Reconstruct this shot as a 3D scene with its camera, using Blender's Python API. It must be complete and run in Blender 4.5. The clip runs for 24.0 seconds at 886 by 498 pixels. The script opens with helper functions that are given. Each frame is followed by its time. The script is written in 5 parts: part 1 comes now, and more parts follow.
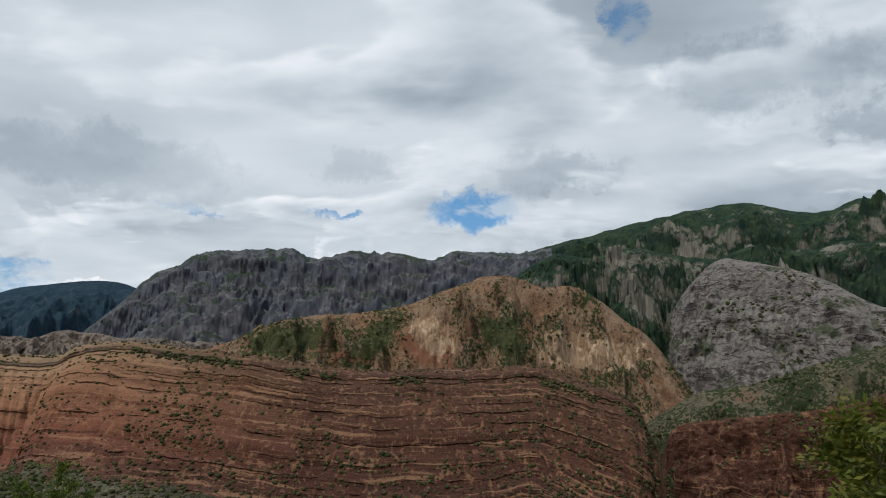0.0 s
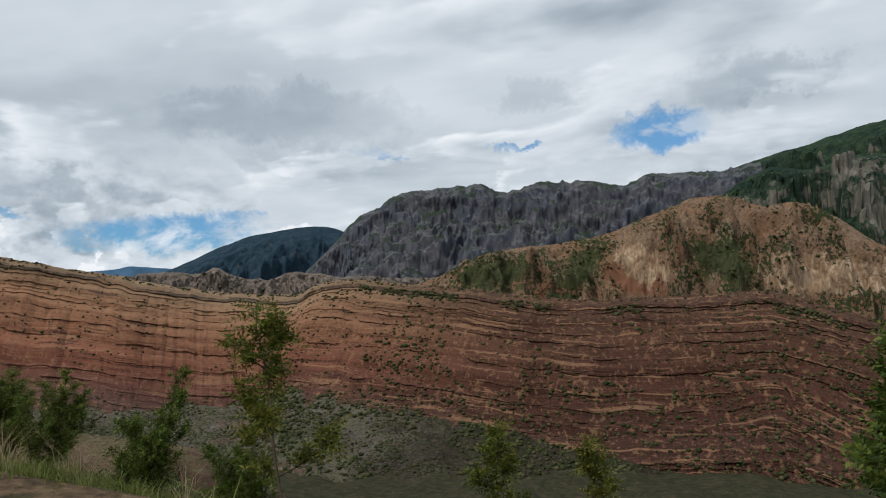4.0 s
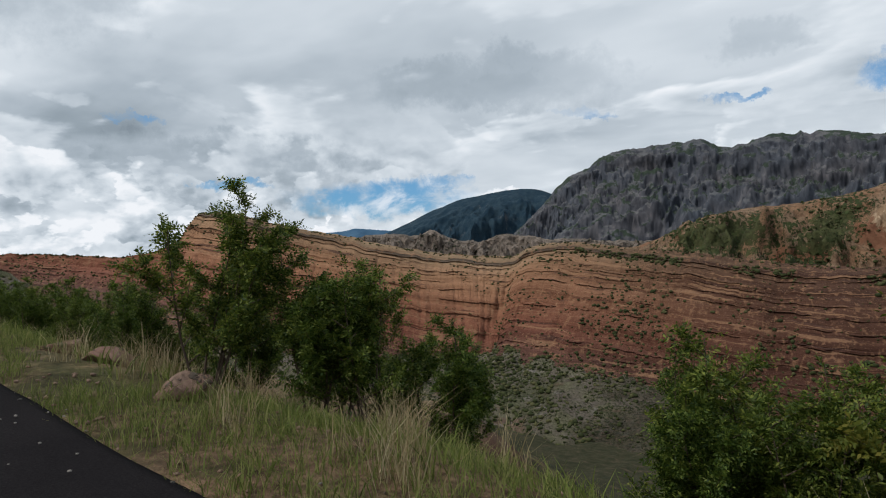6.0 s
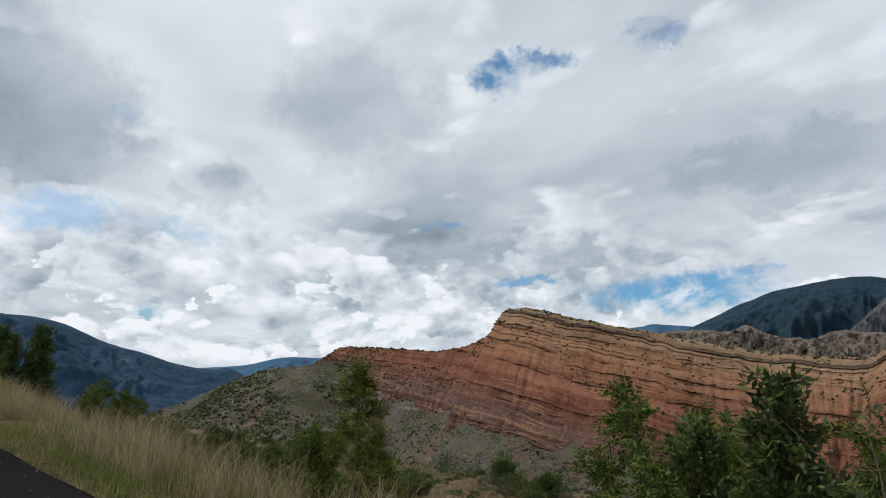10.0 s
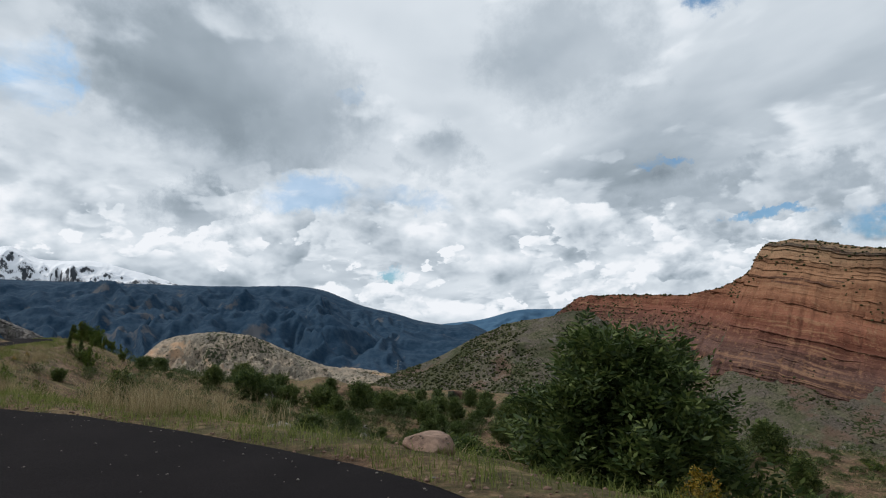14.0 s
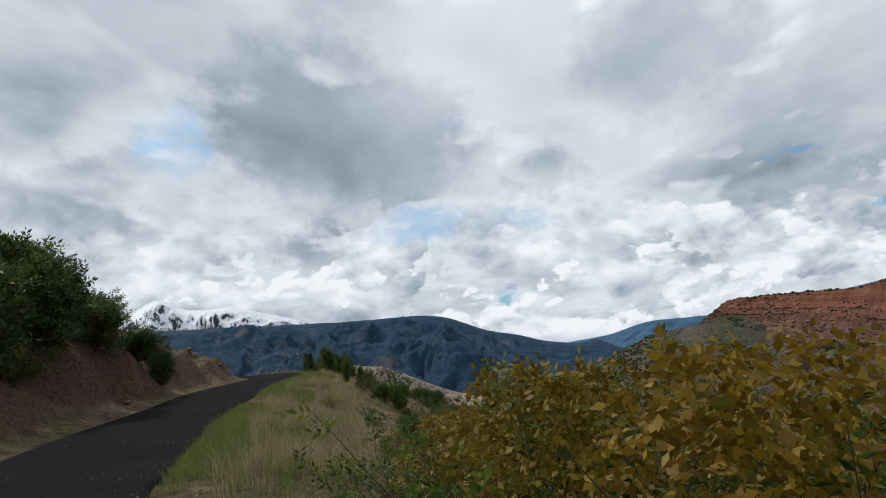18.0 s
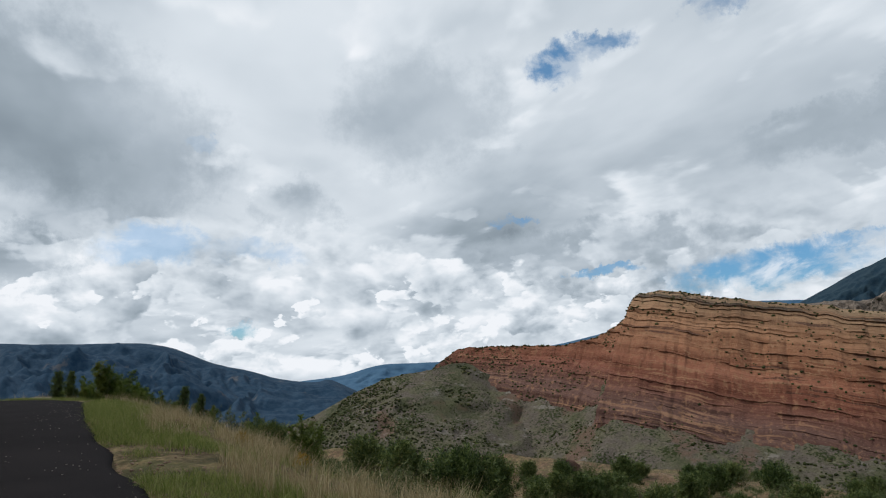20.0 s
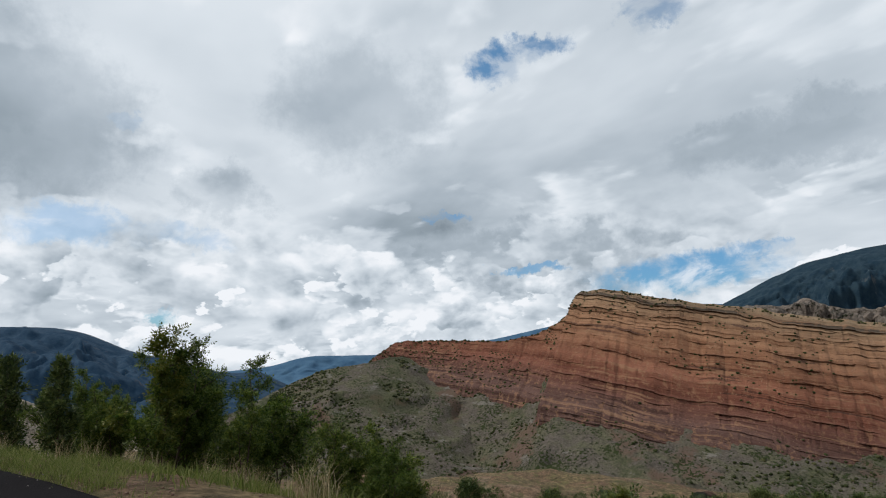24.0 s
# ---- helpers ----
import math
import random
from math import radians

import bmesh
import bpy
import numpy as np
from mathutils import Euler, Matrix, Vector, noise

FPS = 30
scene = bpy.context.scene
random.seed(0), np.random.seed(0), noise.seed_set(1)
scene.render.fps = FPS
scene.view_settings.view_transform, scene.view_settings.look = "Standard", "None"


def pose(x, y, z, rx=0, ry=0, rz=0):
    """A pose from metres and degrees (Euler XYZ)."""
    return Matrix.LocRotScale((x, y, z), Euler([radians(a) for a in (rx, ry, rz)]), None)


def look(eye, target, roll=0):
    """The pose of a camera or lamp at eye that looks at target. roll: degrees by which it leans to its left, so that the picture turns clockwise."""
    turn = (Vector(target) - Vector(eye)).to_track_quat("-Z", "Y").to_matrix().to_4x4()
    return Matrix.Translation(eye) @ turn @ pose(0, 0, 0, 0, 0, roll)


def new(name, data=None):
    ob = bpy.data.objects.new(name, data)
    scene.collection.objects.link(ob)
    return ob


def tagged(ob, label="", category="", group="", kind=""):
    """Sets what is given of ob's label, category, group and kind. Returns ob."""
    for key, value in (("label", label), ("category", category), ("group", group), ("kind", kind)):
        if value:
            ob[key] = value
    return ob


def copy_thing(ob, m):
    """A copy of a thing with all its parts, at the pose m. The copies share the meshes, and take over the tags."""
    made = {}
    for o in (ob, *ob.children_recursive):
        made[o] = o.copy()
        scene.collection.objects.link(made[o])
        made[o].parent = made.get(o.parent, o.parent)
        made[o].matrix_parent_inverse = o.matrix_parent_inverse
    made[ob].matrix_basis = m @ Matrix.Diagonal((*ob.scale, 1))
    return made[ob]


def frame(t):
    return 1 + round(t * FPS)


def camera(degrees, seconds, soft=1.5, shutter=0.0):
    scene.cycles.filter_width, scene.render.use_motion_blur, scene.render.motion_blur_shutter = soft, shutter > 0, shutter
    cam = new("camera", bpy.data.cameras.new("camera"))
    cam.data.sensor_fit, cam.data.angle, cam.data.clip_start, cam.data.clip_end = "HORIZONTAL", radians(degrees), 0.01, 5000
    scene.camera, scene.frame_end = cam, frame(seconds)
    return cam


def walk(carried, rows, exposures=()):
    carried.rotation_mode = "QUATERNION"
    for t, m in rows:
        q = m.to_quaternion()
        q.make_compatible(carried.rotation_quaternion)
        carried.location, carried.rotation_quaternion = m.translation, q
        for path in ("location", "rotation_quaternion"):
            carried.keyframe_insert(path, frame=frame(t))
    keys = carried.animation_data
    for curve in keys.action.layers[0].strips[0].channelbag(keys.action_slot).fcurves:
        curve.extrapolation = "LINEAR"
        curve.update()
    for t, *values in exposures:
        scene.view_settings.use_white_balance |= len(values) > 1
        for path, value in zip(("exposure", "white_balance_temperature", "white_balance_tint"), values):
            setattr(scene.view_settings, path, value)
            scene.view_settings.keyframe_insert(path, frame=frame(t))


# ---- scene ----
cam = camera(69.07, 24.0, soft=1.1)
# seconds, x, y, z, and the three turns in degrees
ROWS = (
    (0.0, 0.00, -0.00, 0.00, 102.00, 0.02, 0.01),
    (0.5, -4.36, 0.82, 0.10, 101.88, 2.39, 5.89),
    (1.0, -8.69, 1.66, 0.22, 101.77, 1.83, 1.18),
    (1.5, -12.97, 2.51, 0.36, 102.06, 2.28, -1.76),
    (3.5, -29.44, 5.96, 1.19, 97.41, 1.66, 10.83),
    (4.0, -33.68, 6.75, 1.35, 96.08, 1.05, 16.57),
    (4.5, -37.97, 7.52, 1.50, 94.35, -0.33, 22.32),
    (5.0, -42.26, 8.24, 1.65, 94.17, -0.68, 26.19),
    (5.5, -46.49, 8.82, 1.82, 93.90, -0.26, 29.11),
    (6.0, -50.52, 9.34, 1.95, 92.82, -0.40, 34.59),
    (6.5, -54.48, 9.68, 2.14, 93.10, -0.92, 37.86),
    (7.0, -58.42, 10.07, 2.29, 94.45, -0.91, 41.30),
    (7.5, -62.32, 10.36, 2.44, 95.55, -2.00, 43.64),
    (8.0, -66.22, 10.49, 2.58, 96.39, -1.51, 44.17),
    (8.5, -69.73, 10.06, 2.63, 97.98, -0.91, 45.55),
    (9.0, -73.35, 9.84, 2.77, 97.99, 0.09, 47.88),
    (9.5, -77.08, 9.67, 2.99, 98.63, -2.33, 54.43),
    (10.0, -80.92, 9.52, 3.06, 100.71, -2.24, 59.88),
    (10.5, -84.91, 9.21, 3.16, 100.84, -3.57, 63.22),
    (11.0, -88.46, 8.46, 3.21, 98.48, -1.99, 65.92),
    (11.5, -92.15, 7.50, 3.32, 97.15, 1.47, 70.19),
    (13.5, -107.77, 2.23, 3.67, 96.62, 1.21, 78.88),
    (14.0, -111.21, 0.66, 3.71, 96.08, 0.64, 79.99),
    (14.5, -115.14, -1.14, 3.67, 97.06, 0.57, 83.00),
    (15.0, -118.89, -3.00, 3.59, 97.05, 0.13, 85.33),
    (15.5, -122.53, -5.27, 3.52, 95.39, -1.75, 87.19),
    (16.0, -125.99, -7.73, 3.45, 96.05, 0.19, 92.80),
    (16.5, -129.30, -10.24, 3.27, 97.11, 1.44, 94.28),
    (17.0, -132.72, -13.22, 3.07, 98.00, 2.29, 93.17),
    (17.5, -136.26, -15.97, 2.91, 98.66, 4.52, 93.71),
    (19.5, -151.21, -25.00, 2.50, 99.52, 1.94, 72.67),
    (20.0, -154.94, -26.33, 2.52, 100.64, 1.91, 67.36),
    (20.5, -158.68, -27.31, 2.56, 100.10, 0.74, 56.04),
    (21.0, -162.51, -28.12, 2.60, 100.60, -0.30, 49.23),
    (21.5, -166.38, -28.67, 2.67, 99.01, -0.09, 51.14),
    (22.0, -170.49, -29.30, 2.79, 96.07, -0.54, 60.52),
    (22.5, -174.71, -30.02, 2.90, 97.49, 0.84, 70.51),
    (23.0, -178.66, -30.52, 2.95, 98.52, 1.14, 71.59),
    (23.5, -182.66, -31.11, 2.98, 99.69, 0.58, 59.58),
    (24.0, -186.69, -31.75, 3.00, 99.98, 0.66, 60.96),
)
walk(cam, [(r[0], pose(*r[1:])) for r in ROWS])
# ---- numbers helpers ----
RNG = np.random.default_rng(7)


def hash3(ix, iy, iz, seed):
    h = (ix * 374761393 + iy * 668265263 + iz * 2147483647 + seed * 974634541) & 0xFFFFFFFF
    h = ((h ^ (h >> 13)) * 1274126177) & 0xFFFFFFFF
    h = ((h ^ (h >> 16)) * 2246822519) & 0xFFFFFFFF
    return ((h ^ (h >> 15)) & 0xFFFFFF) / float(0xFFFFFF) * 2 - 1


def vnoise(x, y, z=0.0, seed=0):
    """Smooth value noise in -1..1 for arrays."""
    x, y, z = np.broadcast_arrays(np.asarray(x, float), np.asarray(y, float), np.asarray(z, float))
    fx, fy, fz = np.floor(x), np.floor(y), np.floor(z)
    ix, iy, iz = fx.astype(np.int64), fy.astype(np.int64), fz.astype(np.int64)
    a, b, c = x - fx, y - fy, z - fz
    a, b, c = a * a * a * (a * (a * 6 - 15) + 10), b * b * b * (b * (b * 6 - 15) + 10), c * c * c * (c * (c * 6 - 15) + 10)
    out = 0
    for dx in (0, 1):
        for dy in (0, 1):
            for dz in (0, 1):
                w = (a if dx else 1 - a) * (b if dy else 1 - b) * (c if dz else 1 - c)
                out = out + w * hash3(ix + dx, iy + dy, iz + dz, seed)
    return out


def fbm(x, y, z=0.0, octaves=5, seed=0, gain=0.5):
    total, amp, k = 0, 1.0, 1.0
    for o in range(octaves):
        total = total + amp * vnoise(np.asarray(x) * k, np.asarray(y) * k, np.asarray(z) * k, seed + o * 17)
        amp, k = amp * gain, k * 2.03
    return total


def ridged(x, y, z=0.0, octaves=5, seed=0, gain=0.5):
    """Sharp-crested noise in about 0..1."""
    total, amp, k, norm = 0, 1.0, 1.0, 0
    for o in range(octaves):
        total = total + amp * (1 - np.abs(vnoise(np.asarray(x) * k, np.asarray(y) * k, np.asarray(z) * k, seed + o * 13)))
        norm, amp, k = norm + amp, amp * gain, k * 2.07
    return total / norm


def smooth(a, b, x):
    t = np.clip((np.asarray(x, float) - a) / (b - a), 0, 1)
    return t * t * (3 - 2 * t)


def curve_points(points, n):
    """n points evenly along a smooth line through the given ones."""
    p = np.array(points, float)
    ext = np.vstack([2 * p[0] - p[1], p, 2 * p[-1] - p[-2]])
    out = []
    for i in range(1, len(ext) - 2):
        p0, p1, p2, p3 = ext[i - 1], ext[i], ext[i + 1], ext[i + 2]
        t = np.linspace(0, 1, 40, endpoint=False)[:, None]
        out.append(0.5 * (2 * p1 + (p2 - p0) * t + (2 * p0 - 5 * p1 + 4 * p2 - p3) * t ** 2 + (3 * p1 - p0 - 3 * p2 + p3) * t ** 3))
    line = np.vstack(out + [p[-1:]])
    s = np.concatenate([[0], np.cumsum(np.linalg.norm(np.diff(line, axis=0), axis=1))])
    at = np.linspace(0, s[-1], n)
    return np.stack([np.interp(at, s, line[:, k]) for k in range(p.shape[1])], 1)


# ---- node helpers ----
def node(nt, kind, inputs=None, **props):
    n = nt.nodes.new("ShaderNode" + kind)
    for k, v in props.items():
        if k == "op":
            n.operation = v
        elif k == "blend":
            n.data_type, n.blend_type = "RGBA", v
        elif k == "attr":
            n.attribute_name = v
        elif k == "dims":
            n.noise_dimensions = v
        elif k == "feature":
            n.feature = v
        elif k == "clamp":
            n.clamp = v
    for k, v in (inputs or {}).items():
        put(nt, v, n.inputs[k])
    return n


def put(nt, v, socket):
    if isinstance(v, bpy.types.NodeSocket):
        nt.links.new(v, socket)
    elif isinstance(v, bpy.types.Node):
        nt.links.new(v.outputs[0], socket)
    elif socket.type == "RGBA" and len(v) == 3:
        socket.default_value = (*v, 1)
    else:
        socket.default_value = v


def math_(nt, op, a, b=0.0, c=0.0):
    return node(nt, "Math", {0: a, 1: b, 2: c}, op=op).outputs[0]


def vec(nt, op, a, b=(0, 0, 0)):
    return node(nt, "VectorMath", {0: a, 1: b}, op=op).outputs[0]


def mixc(nt, fac, a, b, blend="MIX"):
    return node(nt, "Mix", {0: fac, 6: a, 7: b}, blend=blend).outputs[2]


def step(nt, x, lo, hi, a=0.0, b=1.0):
    n = node(nt, "MapRange", {0: x, 1: lo, 2: hi, 3: a, 4: b})
    n.interpolation_type = "SMOOTHSTEP"
    return n.outputs[0]


def ramp(nt, fac, stops, interp="LINEAR"):
    n = node(nt, "ValToRGB", {0: fac})
    n.color_ramp.interpolation = interp
    while len(n.color_ramp.elements) < len(stops):
        n.color_ramp.elements.new(0.5)
    for e, (p, c) in zip(n.color_ramp.elements, stops):
        e.position, e.color = p, (*c, 1)
    return n.outputs[0]


def tex(nt, at, scale, detail=4.0, rough=0.55, distort=0.0):
    return node(nt, "TexNoise", {"Vector": at, "Scale": scale, "Detail": detail, "Roughness": rough, "Distortion": distort}).outputs[0]


def place(nt, scale=(1, 1, 1)):
    g = node(nt, "NewGeometry").outputs[0]
    return vec(nt, "MULTIPLY", g, scale) if scale != (1, 1, 1) else g


def material(name, build, rough=0.9, spec=0.3):
    """build(nt) gives the colour, and may give a height for relief and its distance, as (colour, height, distance)."""
    m = bpy.data.materials.new(name)
    m.use_nodes = True
    nt = m.node_tree
    b = nt.nodes["Principled BSDF"]
    b.inputs["Roughness"].default_value = rough
    b.inputs["Specular IOR Level"].default_value = spec
    got = build(nt)
    got = got if isinstance(got, tuple) else (got,)
    put(nt, got[0], b.inputs["Base Color"])
    if len(got) > 1 and got[1] is not None:
        bump = node(nt, "Bump", {"Height": got[1], "Distance": got[2], "Strength": 1.0})
        put(nt, bump.outputs[0], b.inputs["Normal"])
    if len(got) > 3:
        put(nt, got[3], b.inputs["Roughness"])
    return m


def mesh_of(name, verts, faces, mat=None, shade=False, attrs=None):
    """A mesh from arrays; faces all of one size."""
    me = bpy.data.meshes.new(name)
    verts, faces = np.asarray(verts, np.float32), np.asarray(faces, np.int32)
    n, k = faces.shape
    me.vertices.add(len(verts))
    me.vertices.foreach_set("co", verts.ravel())
    me.loops.add(n * k)
    me.loops.foreach_set("vertex_index", faces.ravel())
    me.polygons.add(n)
    me.polygons.foreach_set("loop_start", np.arange(0, n * k, k, dtype=np.int32))
    me.update(calc_edges=True)
    me.validate()
    if shade:
        me.polygons.foreach_set("use_smooth", np.ones(len(me.polygons), bool))
    for key, values in (attrs or {}).items():
        a = me.attributes.new(key, "FLOAT", "POINT")
        a.data.foreach_set("value", np.asarray(values, np.float32).ravel())
    if mat:
        me.materials.append(mat)
    return me


def grid_faces(nu, nv):
    i = np.arange(nu - 1)[:, None] * nv + np.arange(nv - 1)[None]
    return np.stack([i, i + nv, i + nv + 1, i + 1], -1).reshape(-1, 4)


def part(name, me, parent, label=""):
    ob = new(name, me)
    ob.parent = parent
    return tagged(ob, label)


def thing(name, label, category, group="", at=(0, 0, 0)):
    ob = new(name)
    ob.empty_display_size = 0.2
    ob.location = at
    return tagged(ob, label, category, group)


# ---- light ----
SUN_AZ, SUN_EL = -150.0, 48.0  # where the sun stands: degrees from +y towards +x, and above the horizon
sun = new("sun", bpy.data.lights.new("sun", "SUN"))
sun.data.energy, sun.data.angle, sun.data.color = 2.2, radians(3), (1.0, 0.955, 0.89)
sd = Vector((math.sin(radians(SUN_AZ)) * math.cos(radians(SUN_EL)), math.cos(radians(SUN_AZ)) * math.cos(radians(SUN_EL)), math.sin(radians(SUN_EL))))
sun.matrix_world = look(sd * 100, (0, 0, 0))


def direction(az, el):
    a, e = radians(az), radians(el)
    return Vector((math.sin(a) * math.cos(e), math.cos(a) * math.cos(e), math.sin(e)))


# openings in the clouds: azimuth, elevation, half width, half height, how open
GAPS = (
    (2.8, 15.4, 4.0, 1.7, 1.0), (-22.2, 14.7, 2.3, 0.45, 0.7), (-10.5, 14.9, 2.1, 0.4, 0.9), (-40.5, 7.2, 8.0, 1.9, 1.0),
    (-61.2, 12.5, 2.0, 0.5, 0.7), (-56.0, 25.5, 2.8, 2.0, 1.0), (-51.8, 27.3, 3.0, 1.3, 0.9), (-42.0, 28.6, 3.0, 1.3, 0.6),
    (-53.1, 8.1, 3.0, 0.5, 0.8), (-84.0, 4.0, 1.4, 0.7, 0.9), (-87.9, 19.1, 1.3, 0.6, 0.5), (-112.9, 18.4, 3.2, 2.9, 0.65),
    (-91.7, 11.0, 4.8, 1.8, 0.5), (-83.4, 10.4, 4.0, 1.2, 0.35), (-125.0, 7.8, 4.0, 1.3, 0.9), (17.1, 30.4, 2.0, 1.8, 0.9), (-34.3, 8.7, 2.2, 0.9, 0.8),
)
# heavy grey cloud bases: azimuth, elevation, half width, half height, how dark
BASES = (
    (-51.8, 9.2, 11.0, 2.4, 0.7), (-26.8, 17.8, 6.5, 2.0, 0.5), (7.7, 18.6, 3.0, 2.0, 0.4), (-46.0, 8.7, 4.0, 1.8, 0.9),
    (-94.2, 19.0, 6.5, 5.5, 0.8), (-68.8, 22.4, 6.5, 4.6, 0.7), (-29.3, 16.9, 6.0, 1.5, 0.6), (-80.3, 14.3, 3.0, 2.0, 0.6),
    (-100.6, 20.6, 9.0, 6.0, 1.0), (-100.0, 9.3, 3.5, 2.0, 0.9), (-121.5, 13.7, 5.0, 2.5, 0.7), (-30.3, 17.0, 9.0, 2.0, 0.5),
    (28.3, 24.4, 6.5, 3.0, 0.8), (12.3, 18.6, 4.5, 1.5, 0.6), (-7.6, 18.9, 3.0, 1.3, 0.4), (35.0, 19.3, 3.0, 1.5, 0.7),
)


def build_world():
    world = bpy.data.worlds.new("sky")
    scene.world = world
    world.use_nodes = True
    nt = world.node_tree
    sky = node(nt, "TexSky")
    sky.sky_type, sky.sun_disc = "NISHITA", False
    sky.sun_elevation, sky.sun_rotation = radians(SUN_EL), radians(SUN_AZ)
    d = node(nt, "TexCoord").outputs["Generated"]
    sep = node(nt, "SeparateXYZ", {0: d})
    z = math_(nt, "MAXIMUM", sep.outputs[2], 0.0)
    # the cloud deck overhead, seen in perspective, drawn out into streets that run west
    k = math_(nt, "DIVIDE", 1.0, math_(nt, "ADD", z, 0.13))
    deck = node(nt, "CombineXYZ", {0: math_(nt, "MULTIPLY", sep.outputs[0], k), 1: math_(nt, "MULTIPLY", sep.outputs[1], k), 2: 0.0}).outputs[0]
    deck = node(nt, "Mapping", {"Vector": deck, "Rotation": (0, 0, radians(-6)), "Scale": (0.68, 1.0, 1.0)}).outputs[0]

    def puffs(at, s, shift=(0, 0, 0)):
        """Heaped cloud: soft noise with round heads of two sizes."""
        at = vec(nt, "ADD", at, shift)
        n = tex(nt, at, s, 8, 0.5, 0.25)
        nudge = vec(nt, "SUBTRACT", node(nt, "TexNoise", {"Vector": at, "Scale": s * 2.0, "Detail": 4.0, "Roughness": 0.55}).outputs[1], (0.5, 0.5, 0.5))
        at = vec(nt, "ADD", at, vec(nt, "MULTIPLY", nudge, (0.7 / s,) * 3))
        a = node(nt, "TexVoronoi", {"Vector": at, "Scale": s * 2.4, "Smoothness": 0.5}, feature="SMOOTH_F1").outputs[0]
        b = node(nt, "TexVoronoi", {"Vector": at, "Scale": s * 6.0, "Smoothness": 0.4}, feature="SMOOTH_F1").outputs[0]
        n = math_(nt, "MULTIPLY", n, 0.82)
        n = math_(nt, "SUBTRACT", n, math_(nt, "MULTIPLY", math_(nt, "SUBTRACT", a, 0.45), 0.16))
        return math_(nt, "ADD", math_(nt, "SUBTRACT", n, math_(nt, "MULTIPLY", math_(nt, "SUBTRACT", b, 0.45), 0.07)), 0.09)

    def layer(below, at, s, shift, sunward, edge, core, bright, grey, glow, cover=1.0):
        """Lay one tier of clouds over the one behind: bright rims towards the sun, grey hearts."""
        n = puffs(at, s, shift)
        lit = math_(nt, "SUBTRACT", n, puffs(at, s, tuple(a + b for a, b in zip(shift, sunward))))
        cover = math_(nt, "MULTIPLY", step(nt, n, edge[0], edge[1]), cover)
        shade = math_(nt, "ADD", step(nt, n, core[0], core[1], bright, grey), math_(nt, "MULTIPLY", lit, glow))
        return node(nt, "Mix", {0: cover, 2: below, 3: shade}).outputs[0]

    toward = Vector((sd.x, sd.y, 0)).normalized()
    veil = tex(nt, deck, 0.9, 5, 0.5, 0.2)
    body = step(nt, veil, 0.3, 0.7, 0.45, 0.66)
    body = layer(body, deck, 0.62, (3.1, 7.7, 0.0), tuple(toward * 0.16), (0.44, 0.56), (0.47, 0.68), 0.62, 0.34, 1.0)
    body = layer(body, deck, 1.25, (11.3, 2.1, 0.0), tuple(toward * 0.08), (0.5, 0.58), (0.52, 0.7), 0.67, 0.43, 1.1, 0.85)
    # heaped clouds low over the horizon: bright heads over grey feet
    heap_at = vec(nt, "MULTIPLY", d, (1.0, 1.0, 1.7))
    low = step(nt, z, 0.13, 0.29, 1.0, 0.0)
    body = layer(body, heap_at, 5.0, (0.0, 0.0, 0.0), (-0.012, -0.016, 0.04), (0.46, 0.5), (0.46, 0.66), 0.65, 0.46, 1.9, math_(nt, "MULTIPLY", low, 0.95))
    body = layer(body, heap_at, 9.0, (1.7, 4.1, 0.3), (-0.008, -0.01, 0.028), (0.5, 0.53), (0.5, 0.66), 0.67, 0.5, 1.9, step(nt, z, 0.08, 0.2, 0.95, 0.0))
    # ragged edges for the openings
    wob = vec(nt, "SUBTRACT", node(nt, "TexNoise", {"Vector": d, "Scale": 13.0, "Detail": 8.0, "Roughness": 0.68}).outputs[1], (0.5, 0.5, 0.5))
    dw = vec(nt, "ADD", d, vec(nt, "MULTIPLY", wob, (0.13, 0.13, 0.1)))

    def blobs(items, coord, lo, hi):
        total = None
        for az, el, wa, we, amount in items:
            c = direction(az, el)
            side = direction(az + 90, 0)
            up = c.cross(side) * -1 if c.cross(side).z < 0 else c.cross(side)
            off = vec(nt, "SUBTRACT", coord, tuple(c))
            a = node(nt, "VectorMath", {0: off, 1: tuple(side / math.sin(radians(wa)))}, op="DOT_PRODUCT").outputs[1]
            b = node(nt, "VectorMath", {0: off, 1: tuple(up / math.sin(radians(we)))}, op="DOT_PRODUCT").outputs[1]
            f = node(nt, "VectorMath", {0: off, 1: tuple(c)}, op="DOT_PRODUCT").outputs[1]
            r = math_(nt, "ADD", math_(nt, "MULTIPLY", a, a), math_(nt, "MULTIPLY", b, b))
            r = math_(nt, "ADD", r, math_(nt, "MULTIPLY", math_(nt, "MULTIPLY", f, f), 4.0))
            m = step(nt, r, lo, hi, amount, 0.0)
            total = m if total is None else math_(nt, "MAXIMUM", total, m)
        return total if total is not None else 0.0

    dark = blobs(BASES, vec(nt, "ADD", d, vec(nt, "MULTIPLY", wob, (0.24, 0.24, 0.15))), 0.1, 2.0)
    body = math_(nt, "SUBTRACT", body, math_(nt, "ADD", math_(nt, "MULTIPLY", dark, 0.145), 0.075))
    cloud = ramp(nt, body, CLOUD_RAMP)
    gap = blobs(GAPS, dw, 0.25, 1.3)
    thin = step(nt, tex(nt, vec(nt, "MULTIPLY", d, (1.0, 1.0, 1.6)), 11.0, 7, 0.62, 0.4), 0.4, 0.56, 0.3, 1.0)
    gap = math_(nt, "MULTIPLY", gap, thin)
